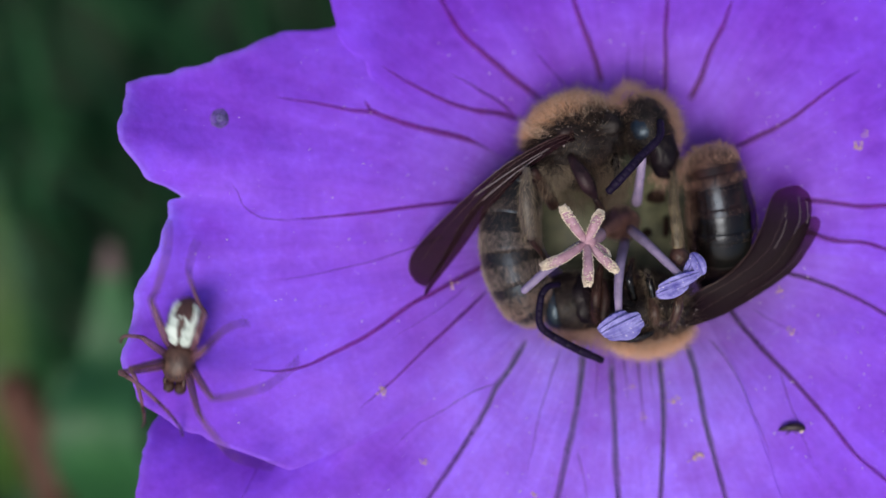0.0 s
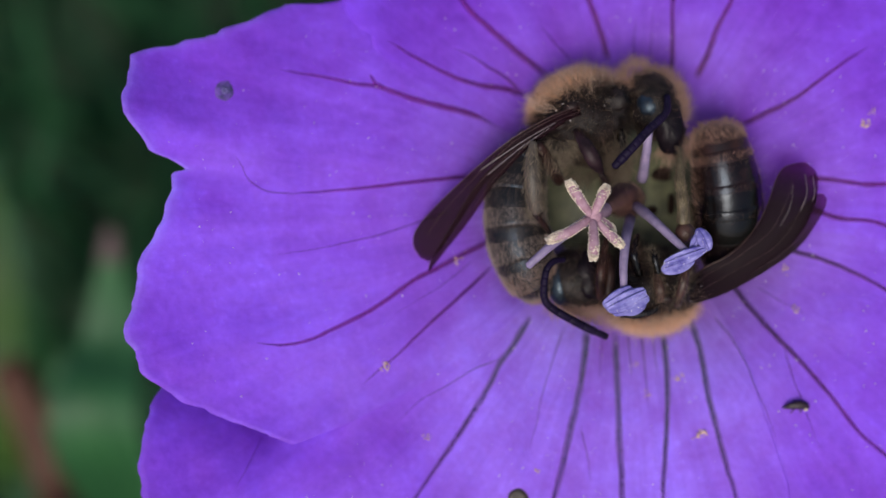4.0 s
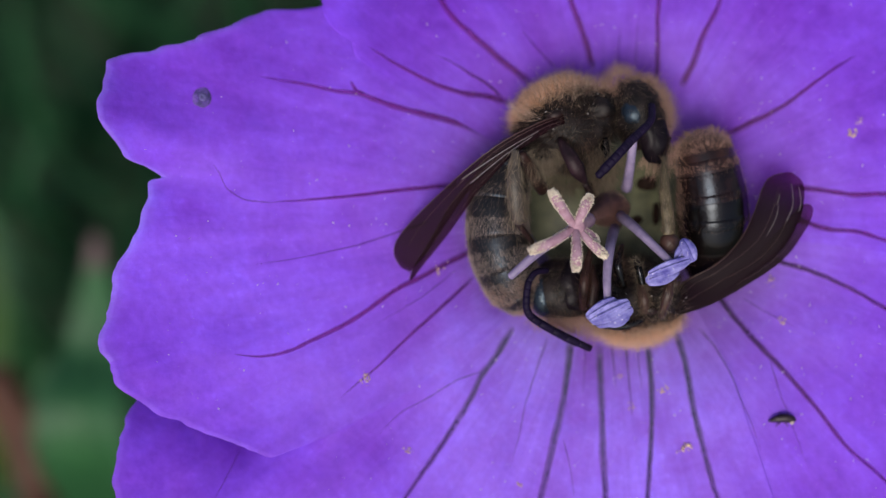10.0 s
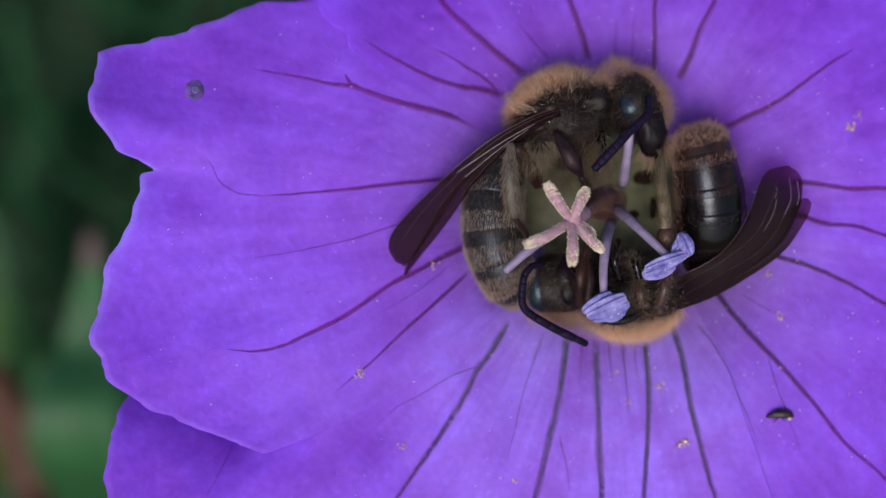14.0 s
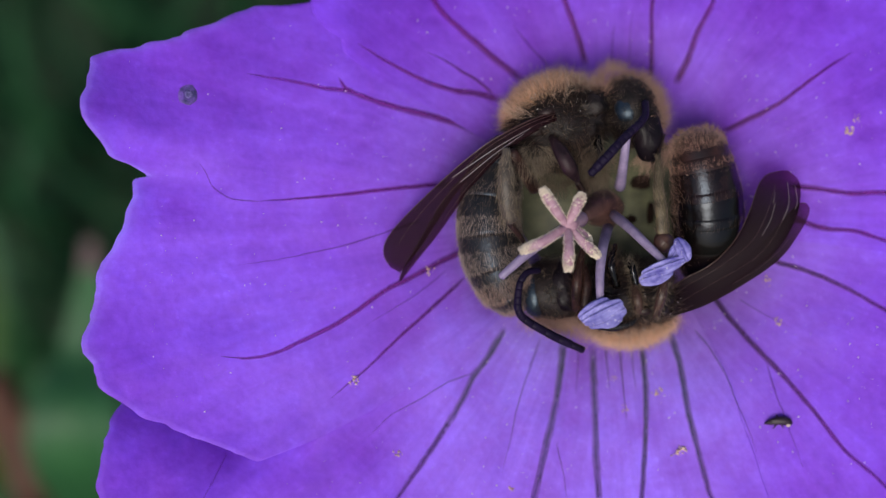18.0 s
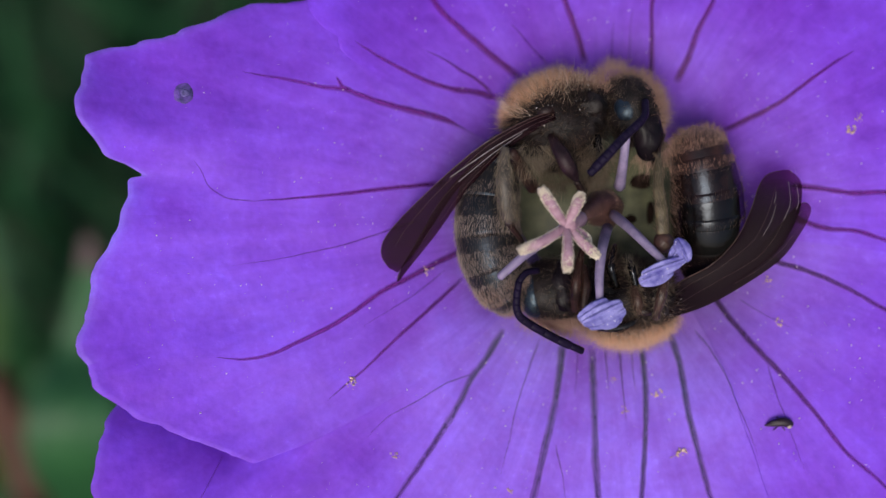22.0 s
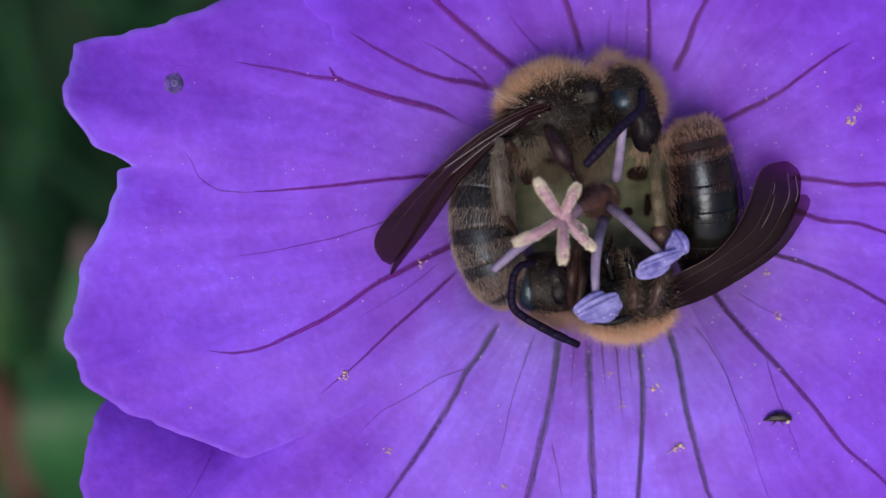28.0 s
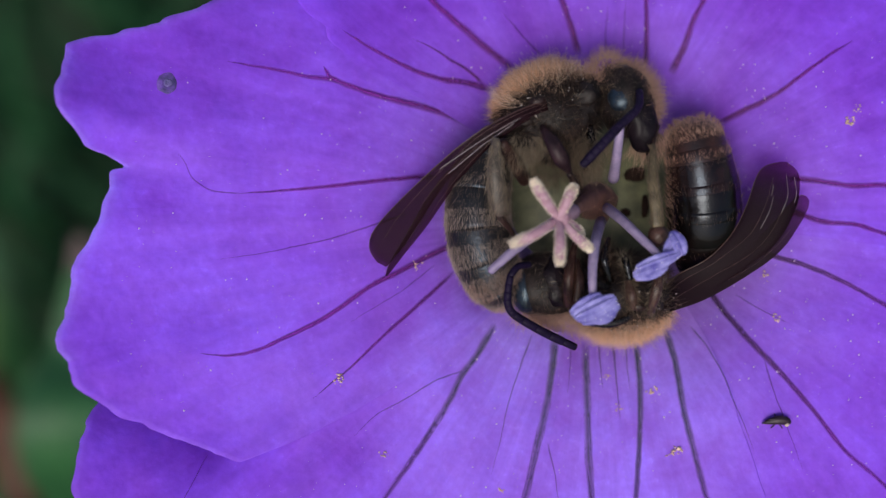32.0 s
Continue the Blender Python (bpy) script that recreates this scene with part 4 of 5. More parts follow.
def bee_head(bee, c, fwd, up, size, eyes, face, coat_dir, seed, low=0.4, count=3000):
    ax = axes(fwd, up, *size)
    head = part("head", blob(c, *ax, 28, 0.06, seed), THORAX, bee, "black head with ginger hair")
    for ec, ef, es in eyes:
        part("eye", blob(at(*ec), *axes(ef, (0, 0, 1), *es), 22), EYE, head, "dark glossy compound eye")
    for ec, ef, es in face:
        part("face_plate", blob(at(*ec), *axes(ef, (0, 0, 1), *es), 24, 0.2, seed), FACE_BLACK, head)
    cd = unit(np.asarray(coat_dir, dtype=float))
    ps, ns = on_blob(c, *ax, count, lambda n, g: n @ cd > low + 0.12 * g.normal(), seed)
    part("fur", fur(ps, ns, 0.00062, 0.0000036, tuple(0.1 * cd), 0.6, seed), FUR_PINK, head, "pinkish ginger hair round the face", "stuff")
    ps, ns = on_blob(c, *ax, 900, lambda n, g: n[2] > -0.2, seed + 2)
    part("fur", fur(ps, ns, 0.00035, 0.0000045, (0, 0, 0), 0.5, seed + 2), FUR_DARK, head, "sparse dark hair", "stuff")
    for hairs, many, more in ((FUR_TAN, 420, 21), (FUR_GREY, 160, 22)):
        ps, ns = on_blob(c, *ax, many, lambda n, g: n[2] > -0.1 and n @ cd < 0.5, seed + more)
        part("fur", fur(ps, ns, 0.00034, 0.0000036, tuple(0.3 * unit(np.asarray(fwd, dtype=float))), 0.6, seed + more), hairs, head, "stray tan hair", "stuff")
    ps, ns = on_blob(c, *ax, count // 2, lambda n, g: n @ cd > low - 0.14 + 0.16 * g.normal(), seed + 6)
    part("fur", fur(ps, ns, 0.00055, 0.000004, tuple(0.1 * cd), 0.6, seed + 6), FUR_RUST, head, "rusty hair", "stuff")
    return head


def mm(*v):
    return tuple(q / 1000 for q in v)


# upper bee
bee_a = thing("bee", at(960, 260, 0.2), "black bee with ginger fur and smoky wings, resting curled", "bee", "bees in the flower")
bee_abdomen(bee_a, [(908, 250, 0.3), (878, 300, 0.5), (865, 370, 0.7), (872, 440, 0.7), (896, 496, 0.5), (927, 528, 0.1)], [0.75, 1.0, 1.11, 1.12, 1.0, 0.6], 0.9, (0, 0, 1), 61, FUR_BUFF, 1700, CHITIN, FUR_PINK, True)
bee_trunk(bee_a, at(990, 206, 0.6), (1, 0.32, 0), (-0.32, 1, 0.2), mm(1.8, 1.4, 1.45), (-0.42, 0.92, -0.1), 5200, 71, 0.75, glow=(-0.86, 0.5, 0.0), sweep=0.6)
bee_head(bee_a, at(1121, 186, 0.7), (0.35, -0.9, 0.05), (0.9, 0.35, 0.1), mm(1.35, 1.1, 1.0), [((1118, 180, 1.46), (0.25, -0.9, 0.1), mm(0.56, 0.54, 0.32)), ((1119, 136, 1.1), (0.6, -0.6, 0.1), mm(0.32, 0.22, 0.2))], [((1147, 222, 1.25), (0.2, -1, -0.1), mm(1.05, 0.54, 0.5)), ((1132, 178, 1.3), (0.35, -1, 0.0), mm(0.8, 0.3, 0.4))], (0.88, 0.46, -0.1), 81, 0.8, 1900)
ps, ns = on_blob(at(1090, 138, 0.7), (0.0005, 0, 0), (0, 0.0006, 0), (0, 0, 0.0006), 700, lambda n, g: n[1] > 0.1 and n[2] > -0.4, 85)
part("tuft", fur(ps, ns, 0.00055, 0.0000036, (0, 0.2, 0.1), 0.4, 85), FUR_PINK, bee_a, "tuft of pinkish hair behind the head", "stuff")
neck = part("neck", blob(at(1062, 168, 0.6), (0.0007, 0, 0), (0, 0.0006, 0), (0, 0, 0.0007), 20, 0.15, 6), THORAX, bee_a, "dark neck between head and thorax")
ps, ns = on_blob(at(1062, 164, 0.6), (0.0007, 0, 0), (0, 0.0006, 0), (0, 0, 0.0007), 700, lambda n, g: n[1] > 0.2 + 0.2 * g.normal() and n[2] > -0.4, 86)
part("hair", fur(ps, ns, 0.0005, 0.0000036, (0, 0.2, 0.1), 0.4, 86), FUR_RUST, neck, "rusty hair on the neck", "stuff")
antenna(bee_a, [(1146, 170, 1.9), (1146, 192, 2.4), (1138, 206, 2.7)], [(1138, 206, 2.7), (1110, 232, 3.0), (1082, 262, 3.2), (1048, 298, 3.1)], 15.5)
bee_wing(bee_a, [(985, 186, 2.0), (935, 203, 2.3), (852, 250, 2.2), (762, 328, 1.4), (690, 402, 0.7), (676, 440, 0.55), (690, 466, 0.5)], [(988, 202, 2.1), (945, 220, 2.3), (880, 262, 2.2), (815, 322, 1.6), (765, 395, 0.9), (735, 440, 0.6), (706, 474, 0.5)], 1, "dark smoky forewing")
bee_wing(bee_a, [(975, 200, 1.8), (920, 222, 2.0), (850, 275, 1.7), (790, 335, 1.2), (740, 420, 0.5), (712, 466, 0.4), (704, 490, 0.35)], [(972, 210, 1.8), (930, 234, 2.0), (880, 272, 1.7), (825, 335, 1.2), (775, 405, 0.6), (735, 455, 0.4), (708, 490, 0.35)], 2, "dark smoky hindwing")
# glints along the wing veins, painted as pale lines
GLINT_VEIN = mat("wing_vein_glint", (0.22, 0.19, 0.20), 0.35)
for p0, p1, p2 in (((940, 216, 2.42), (880, 250, 2.36), (800, 304, 1.85)), ((928, 226, 2.42), (876, 262, 2.32), (815, 312, 1.78))):
    part("wing_vein", tube(spline([at(*p0), at(*p1), at(*p2)], 12), np.linspace(0.000008, 0.000014, 12), 6), GLINT_VEIN, bee_a, "wing vein with its glint painted pale")
limb(bee_a, "femur", [(948, 325, 0.9), (930, 295, 1.5), (908, 258, 2.2)], [22, 30, 18], CHITIN_WINE, FUR_DARK, 160, 0.0003, 5, "dark red hind thigh")
limb(bee_a, "tibia", [(897, 252, 2.6), (896, 300, 2.7), (899, 345, 2.6), (906, 382, 2.3)], [12, 26, 30, 24], TIBIA_GREY, FUR_GREY, 640, 0.0004, 6, "broad hairy hind leg", 2.6, 0.6, True)
limb(bee_a, "tarsus", [(902, 384, 2.2), (922, 410, 1.6), (940, 440, 0.9)], [12, 9, 5], CHITIN_BROWN, FUR_BROWN, 90, 0.0002, 7)
limb(bee_a, "femur", [(978, 230, 1.9), (995, 258, 2.5), (1012, 288, 2.5), (1025, 310, 2.1)], [12, 25, 28, 10], CHITIN_PLUM, FUR_BROWN, 60, 0.00018, 8, "shiny plum-brown middle leg", 0.9, 0.7)
limb(bee_a, "tibia", [(1024, 312, 1.9), (1034, 330, 1.4), (1040, 350, 0.8)], [11, 12, 8], CHITIN_BROWN, FUR_BROWN, 90, 0.0002, 9)
limb(bee_a, "femur", [(1060, 230, 1.4), (1062, 270, 1.5), (1048, 310, 0.9)], [15, 16, 9], CHITIN, FUR_GREY, 260, 0.0004, 10)
limb(bee_a, "mandible", [(1158, 240, 1.4), (1164, 262, 1.2), (1158, 280, 1.0)], [12, 9, 3], CHITIN)

for p0, p1, p2 in (((897, 172, 1.3), (908, 184, 1.7), (935, 186, 2.0)), ((894, 178, 1.2), (912, 192, 1.6), (940, 190, 2.0)), ((892, 168, 1.2), (902, 178, 1.6), (925, 182, 1.9)), ((896, 184, 1.1), (918, 198, 1.5), (945, 194, 1.9))):
    part("tuft", fur(spline([at(*p0), at(*p1), at(*p2)], 16), [at(*p0) - at(*p2) + np.array((0, 0, 0.0002))] * 16, 0.0006, 0.000005, (0, 0, 0.3), 0.2, p0[0]), FUR_BLOND, bee_a, "curved pale golden hair", "stuff")

# its breast, with the soft hair that hangs from it
breast = part("breast", blob(at(998, 262, 0.5), (0.0013, 0, 0), (0, 0.0007, 0), (0, 0, 0.0008), 24, 0.2, 5), THORAX, bee_a, "dark hairy breast")
ps, ns = on_blob(at(998, 262, 0.5), (0.0013, 0, 0), (0, 0.0007, 0), (0, 0, 0.0008), 1900, lambda q, g: q[2] > -0.1, 501)
part("breast_hair", fur(ps, ns, 0.00042, 0.0000034, (0, -0.8, 0), 0.4, 501), FUR_TAN, breast, "soft olive tan hair on the breast", "stuff")
for u, v, w, n, hairs in ((1064, 255, 1.5, 420, FUR_TAN), (1034, 262, 1.5, 420, FUR_TAN), (950, 255, 1.8, 420, FUR_GREY), (935, 275, 1.7, 300, FUR_GREY), (1005, 232, 1.9, 160, FUR_BROWN), (985, 300, 1.2, 420, FUR_TAN), (1052, 292, 1.2, 420, FUR_TAN), (1156, 262, 0.6, 260, FUR_RUST), (1172, 242, 0.8, 260, FUR_PINK)):
    ps, ns = on_blob(at(u, v, w), (0.0005, 0, 0), (0, 0.0004, 0), (0, 0, 0.0004), n, lambda q, g: q[1] < 0.3 and q[2] > -0.5, u)
    part("breast_hair", fur(ps, ns, 0.0006, 0.0000036, (0, -0.8, 0), 0.4, u), hairs, bee_a, "soft hair on the breast", "stuff")

# lower bee
bee_b = thing("bee", at(1130, 500, 0.2), "black bee with a ginger collar, lying beside the other bee", "bee", "bees in the flower")
bee_abdomen(bee_b, [(1252, 478, -1.7), (1259, 444, -0.7), (1258, 395, 0.05), (1255, 341, 0.42), (1247, 286, 0.68), (1231, 216, 0.68)], [0.8, 1.2, 1.3, 1.27, 1.12, 0.9], 0.95, (0.3, -0.1, 0.95), 161, FUR_BROWN, 200, CHITIN, FUR_RUST, False)
bee_trunk(bee_b, at(1108, 520, 0.1), (-1, 0.06, 0), (0.05, -1, 0.2), mm(1.85, 1.5, 1.4), (0.12, -1, -0.25), 5200, 171, 0.8, glow=(0.45, -0.9, -0.2), sweep=0.55)
bee_head(bee_b, at(984, 505, 0.2), (0.1, -1, 0.1), (-0.9, -0.1, 0.2), mm(1.15, 1.0, 1.35), [((946, 512, 0.6), (0.12, -1, 0.05), mm(0.85, 0.5, 0.5))], [((1000, 500, 0.95), (0.05, -1, 0.1), mm(0.9, 0.5, 0.3)), ((975, 540, 0.6), (1, -0.3, 0.1), mm(0.5, 0.3, 0.3))], (0.3, -0.92, -0.3), 181, 0.78, 1500)
antenna(bee_b, [(955, 470, 1.6), (935, 474, 2.0), (922, 490, 2.1)], [(922, 490, 2.1), (918, 520, 2.1), (920, 545, 2.0), (936, 562, 1.8), (985, 590, 1.4), (1034, 613, 0.9)], 14)
bee_wing(bee_b, [(1180, 528, 1.0), (1205, 490, 0.7), (1262, 462, 0.9), (1308, 414, 0.95), (1334, 360, 1.0), (1346, 322, 1.1), (1362, 299, 1.15), (1392, 291, 1.15)], [(1190, 548, 1.0), (1260, 520, 0.8), (1330, 475, 0.8), (1385, 430, 1.0), (1416, 375, 1.15), (1424, 335, 1.15), (1420, 308, 1.15), (1402, 292, 1.15)], 3, "smoky brown forewing", WING_DARK)
bee_wing(bee_b, [(1180, 546, 0.8), (1250, 505, 0.6), (1320, 455, 0.6), (1375, 400, 0.8), (1405, 365, 1.0), (1422, 350, 1.1), (1434, 350, 1.1)], [(1186, 556, 0.8), (1260, 530, 0.6), (1340, 484, 0.6), (1390, 446, 0.7), (1422, 402, 0.9), (1437, 374, 1.0), (1440, 358, 1.1)], 4, "smoky brown hindwing", WING_DARK)
# pale lines painted for the glints near this wing's tip
for p0, p1, p2 in (((1355, 408, 1.12), (1370, 380, 1.2), (1378, 352, 1.24)), ((1374, 350, 1.22), (1377, 340, 1.24), (1378, 330, 1.24)), ((1392, 380, 1.2), (1403, 350, 1.24), (1400, 312, 1.24)), ((1414, 362, 1.2), (1418, 345, 1.22), (1414, 318, 1.24))):
    part("wing_vein", tube(spline([at(*p0), at(*p1), at(*p2)], 12), np.linspace(0.000008, 0.000005, 12), 6), GLINT_VEIN, bee_b, "wing vein with its glint painted pale")
limb(bee_b, "tibia", [(1178, 404, 2.4), (1175, 365, 2.4), (1169, 315, 2.2), (1170, 262, 1.6)], [20, 20, 16, 9], TIBIA, FUR_TAN, 700, 0.00022, 15, "pale olive hairy hind leg", 3.0, 0.5)
part("knee", blob(at(1179, 420, 2.3), (0.00034, 0, 0), (0, 0.00036, 0), (0, 0, 0.0003), 18, 0.15, 4), CHITIN_KNEE, bee_b, "reddish brown knee")
limb(bee_b, "tarsus", [(1170, 262, 1.6), (1174, 246, 1.4), (1180, 228, 1.2)], [6, 5, 4], CHITIN_BROWN, FUR_BROWN, 60, 0.0002, 16)
limb(bee_b, "femur", [(1176, 432, 2.1), (1182, 460, 1.8), (1186, 495, 1.3)], [15, 17, 15], CHITIN_BROWN, FUR_BROWN, 130, 0.0003, 17)
limb(bee_b, "femur", [(1182, 480, 1.9), (1175, 515, 2.1), (1164, 556, 1.7)], [13, 19, 12], CHITIN_KNEE, FUR_GREY, 200, 0.0003, 18, "reddish brown leg")
limb(bee_b, "femur", [(1095, 500, 1.5), (1085, 460, 1.8), (1092, 425, 1.3)], [14, 17, 9], CHITIN, FUR_BROWN, 150, 0.0003, 19)
limb(bee_b, "femur", [(1022, 540, 1.3), (1024, 490, 1.9), (1036, 420, 1.2)], [16, 19, 8], CHITIN_WINE, FUR_BROWN, 150, 0.0003, 20)
limb(bee_b, "tibia", [(1130, 500, 1.6), (1122, 465, 1.7), (1112, 450, 1.2)], [12, 14, 8], CHITIN, FUR_GREY, 200, 0.0003, 21)

for u, v, w, n in ((990, 556, 0.5, 500), (955, 548, 0.4, 260), (1030, 568, 0.5, 300)):
    ps, ns = on_blob(at(u, v, w), (0.0006, 0, 0), (0, 0.0003, 0), (0, 0, 0.0004), n, lambda q, g: q[1] < 0.2 and q[2] > -0.5, u)
    part("chin_hair", fur(ps, ns, 0.00055, 0.0000036, (0.2, -0.7, 0), 0.4, u), FUR_PINK, bee_b, "ginger hair under the head", "stuff")

limb(bee_b, "shoulder_plate", [(1036, 556, 1.5), (1058, 568, 1.5), (1088, 572, 1.5), (1118, 566, 1.5), (1138, 550, 1.5)], [8, 13, 15, 13, 7], CHITIN, FUR_BROWN, 260, 0.00022, 22, "shiny black plate over the collar", 0.5, 0.6)
limb(bee_b, "coxa", [(1126, 498, 1.6), (1132, 524, 1.8), (1134, 546, 1.6)], [14, 20, 14], CHITIN_KNEE, FUR_TAN, 420, 0.0003, 23, "brown hairy base of the hind leg", 0.7)
limb(bee_b, "coxa", [(1034, 462, 1.4), (1040, 500, 1.6), (1036, 536, 1.5)], [16, 22, 16], CHITIN_WINE, FUR_DARK, 160, 0.00025, 24, "dark wine base of the foreleg", 0.7)

# ---- small things on the petals ----
BEETLE = mottled("black_shell", (0.006, 0.003, 0.006), (0.030, 0.014, 0.024), 0.0003, 0.4, 0.8, 0.35)
tick = thing("small_beetle", at(1385, 740, top_at(0, 1385, 740)), "tiny shiny black beetle on a petal", "insect")
bw = top_at(0, 1385, 740)
part("body", tube(spline([at(1358, 745, bw + 0.1), at(1374, 741, bw + 0.16), at(1390, 739, bw + 0.18), at(1407, 743, bw + 0.12)], 14), np.array((0.12, 0.35, 0.55, 0.72, 0.86, 0.97, 1.05, 1.12, 1.18, 1.2, 1.18, 1.12, 0.95, 0.5)) * 0.000135, 16, flat=0.8), BEETLE, tick)
part("wing_case", blob(at(1383, 738, bw + 0.24), (0.0003, 0.00001, 0), (0, 0.00007, 0), (0, 0, 0.00006), 16), BEETLE, tick)
# the cream colour stands for the glint at this end of the body
part("head", blob(at(1401, 747, bw + 0.2), (0.00007, 0.00004, 0), (-0.00004, 0.00006, 0), (0, 0, 0.00007), 14), POLLEN, tick, "head in a pale colour painted for its glint")
for k, (du, dv) in enumerate(((-12, 12), (8, 12), (-6, -12))):
    part("leg", tube([at(1385 + du * 0.4, 741 + dv * 0.5, bw + 0.1), at(1385 + du, 741 + dv, bw + 0.02)], 0.00002, 6), BEETLE, tick)

for which, u, v, s in ((1, 1208, 795, 15), (2, 620, 666, 13), (0, 1366, 487, 10), (3, 1512, 222, 12), (1, 702, 800, 9), (1, 1165, 690, 11), (1, 1090, 663, 7), (0, 1384, 563, 9), (2, 758, 472, 8), (1, 905, 862, 7), (3, 1522, 198, 8), (1, 1110, 720, 8)):
    g = thing("pollen_clump", at(u, v, top_at(which, u, v)), "crumb of orange pollen lying on a petal", "pollen", "pollen crumbs on the petals")
    rng = np.random.default_rng(u)
    bits = []
    for k in range(16):
        e = rng.uniform(0.3, 1.0) ** 1.5 * s * 0.0000055
        du, dv = rng.normal(size=2) * s * 0.45
        bits.append(blob(at(u + du, v + dv, top_at(which, u, v) + e * 700), (e, 0, 0), (0, e * 0.7, 0), (0, 0, e * 0.7), 7, 0.9, k))
    part("crumb", join(*bits), POLLEN_ORANGE, g, "crumb of pollen grains", "stuff")

specks = thing("pollen_dust", at(*HEART), "fine white pollen dust scattered over the petals", "pollen")
specks["kind"] = "stuff"
rng = np.random.default_rng(5)
bits = []
while len(bits) < 1700:
    r, a = 250 + 670 * rng.random() ** 1.5, rng.uniform(0, 2 * math.pi)
    u, v = HEART[0] + r * math.cos(a), HEART[1] + r * math.sin(a)
    deg = math.degrees(-a) % 360
    which = 2 if 149 < deg < 210 else 1 if 219 < deg < 288 else 4 if 72 < deg < 140 else 3 if 2 < deg < 58 else 0 if 305 < deg < 352 else None
    if which is None or not inside(which, u, v):
        continue
    e = 0.000007 + 0.000026 * rng.random() ** 5
    bits.append(blob(at(u, v, top_at(which, u, v) + e * 500), (e, 0, 0), (0, e, 0), (0, 0, e), 5))
part("dust", join(*bits), POLLEN_WHITE, specks, "", "stuff")


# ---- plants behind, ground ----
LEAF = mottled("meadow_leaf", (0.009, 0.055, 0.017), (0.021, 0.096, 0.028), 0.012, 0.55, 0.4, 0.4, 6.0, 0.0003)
# darker copy of meadow_leaf: shade low among the plants put into the colour
LEAF_DARK = mottled("shade_toned_leaf", (0.009, 0.041, 0.015), (0.020, 0.076, 0.027), 0.015, 0.6, 0.4, 0.3, 6.0, 0.0003)
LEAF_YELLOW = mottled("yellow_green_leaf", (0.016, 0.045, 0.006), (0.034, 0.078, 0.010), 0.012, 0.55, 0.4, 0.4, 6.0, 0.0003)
STALK_RED = mottled("red_stalk", (0.045, 0.014, 0.006), (0.075, 0.024, 0.010), 0.006, 0.6, 0.4)
TIP = mottled("pinkish_tip", (0.055, 0.033, 0.035), (0.085, 0.052, 0.055), 0.004, 0.6, 0.3)
SOIL = mottled("dark_ground", (0.023, 0.048, 0.026), (0.043, 0.08, 0.042), 0.05, 0.9, 0.6, 0.2, 6.0, 0.004)


def meadow_ground():
    bm = bmesh.new()
    bmesh.ops.create_grid(bm, x_segments=90, y_segments=90, size=1.0)
    for v in bm.verts:
        r = max(abs(v.co.x), abs(v.co.y))
        k = 1.5 + 600 * r ** 6
        v.co.x, v.co.y = v.co.x * k, v.co.y * k
        d = v.co.length
        v.co.z = -0.006 + 0.006 * noise.noise(Vector((v.co.x * 6, v.co.y * 6, 0))) + (0.2 * noise.noise(Vector((v.co.x / 30, v.co.y / 30, 3))) if d > 4 else 0)
    me = bpy.data.meshes.new("ground")
    bm.to_mesh(me)
    bm.free()
    me.materials.append(SOIL)
    return tagged(new("ground", me), "dark overgrown meadow soil", "ground", "", "structure")


meadow_ground()


def leaf_blade(points, widths, fold=0.25, n=24, m=7):
    """A long leaf: folded along its midrib, with thickness. Points in the face's space, widths (half) in metres."""
    line = spline(points, n)
    w = np.interp(np.linspace(0, 1, n), np.linspace(0, 1, len(widths)), widths)
    verts, faces = [], []
    for lay in (0, 1):
        for i in range(n):
            t = unit(line[min(i + 1, n - 1)] - line[max(i - 1, 0)])
            s = unit(np.cross(t, (0, 0, 1)))
            nn = np.cross(s, t)
            for k in range(m):
                x = 2 * k / (m - 1) - 1
                verts.append(line[i] + s * w[i] * x + nn * (abs(x) * fold * w[i] + 0.0002 * lay))
    q = n * m
    for i in range(n - 1):
        for k in range(m - 1):
            c = i * m + k
            faces += [(c, c + 1, c + m + 1, c + m), (q + c, q + c + m, q + c + m + 1, q + c + 1)]
    return np.array(verts), faces


def foot(p):
    """The place on the ground under a place of the face's space, a little behind it."""
    g = FACE @ Vector(p)
    return np.array(inv @ Vector((g.x, g.y + 0.01, -0.004)))


def big_leaf(u, v, w, lean, half, material, label, tip=None, name="leaf"):
    """A leaf that rises from the ground to its tip over (u, v, w)."""
    end = at(u, v, w)
    base = foot(at(u + lean, v + 900, w))
    mid = at(u + lean * 0.5, v + 420, w - 3)
    ob = thing(name, base, label, "leaf", "leaves behind the flower")
    part("blade", leaf_blade([base, (base + mid) / 2 + np.array((0.002, 0, -0.004)), mid, at(u + lean * 0.2, v + 190, w), end], [half * 0.35, half * 0.8, half * 1.15, half * 0.72, half * 0.1]), material, ob)
    part("midrib", tube(spline([base, (base + mid) / 2 + np.array((0.002, 0, -0.004)), mid, at(u + lean * 0.2, v + 190, w), end], 20) + np.array((0, 0, 0.0002)), np.linspace(0.0009, 0.0003, 20), 8), material, ob)
    if tip:
        part("tip", leaf_blade([at(u + lean * 0.05, v + 46, w + 0.5), at(u, v, w + 0.5), at(u - lean * 0.02, v - 14, w + 0.5)], [half * 0.26, half * 0.16, 0.0002], 0.25, 8), tip, ob, "withered pinkish tip")
    return ob


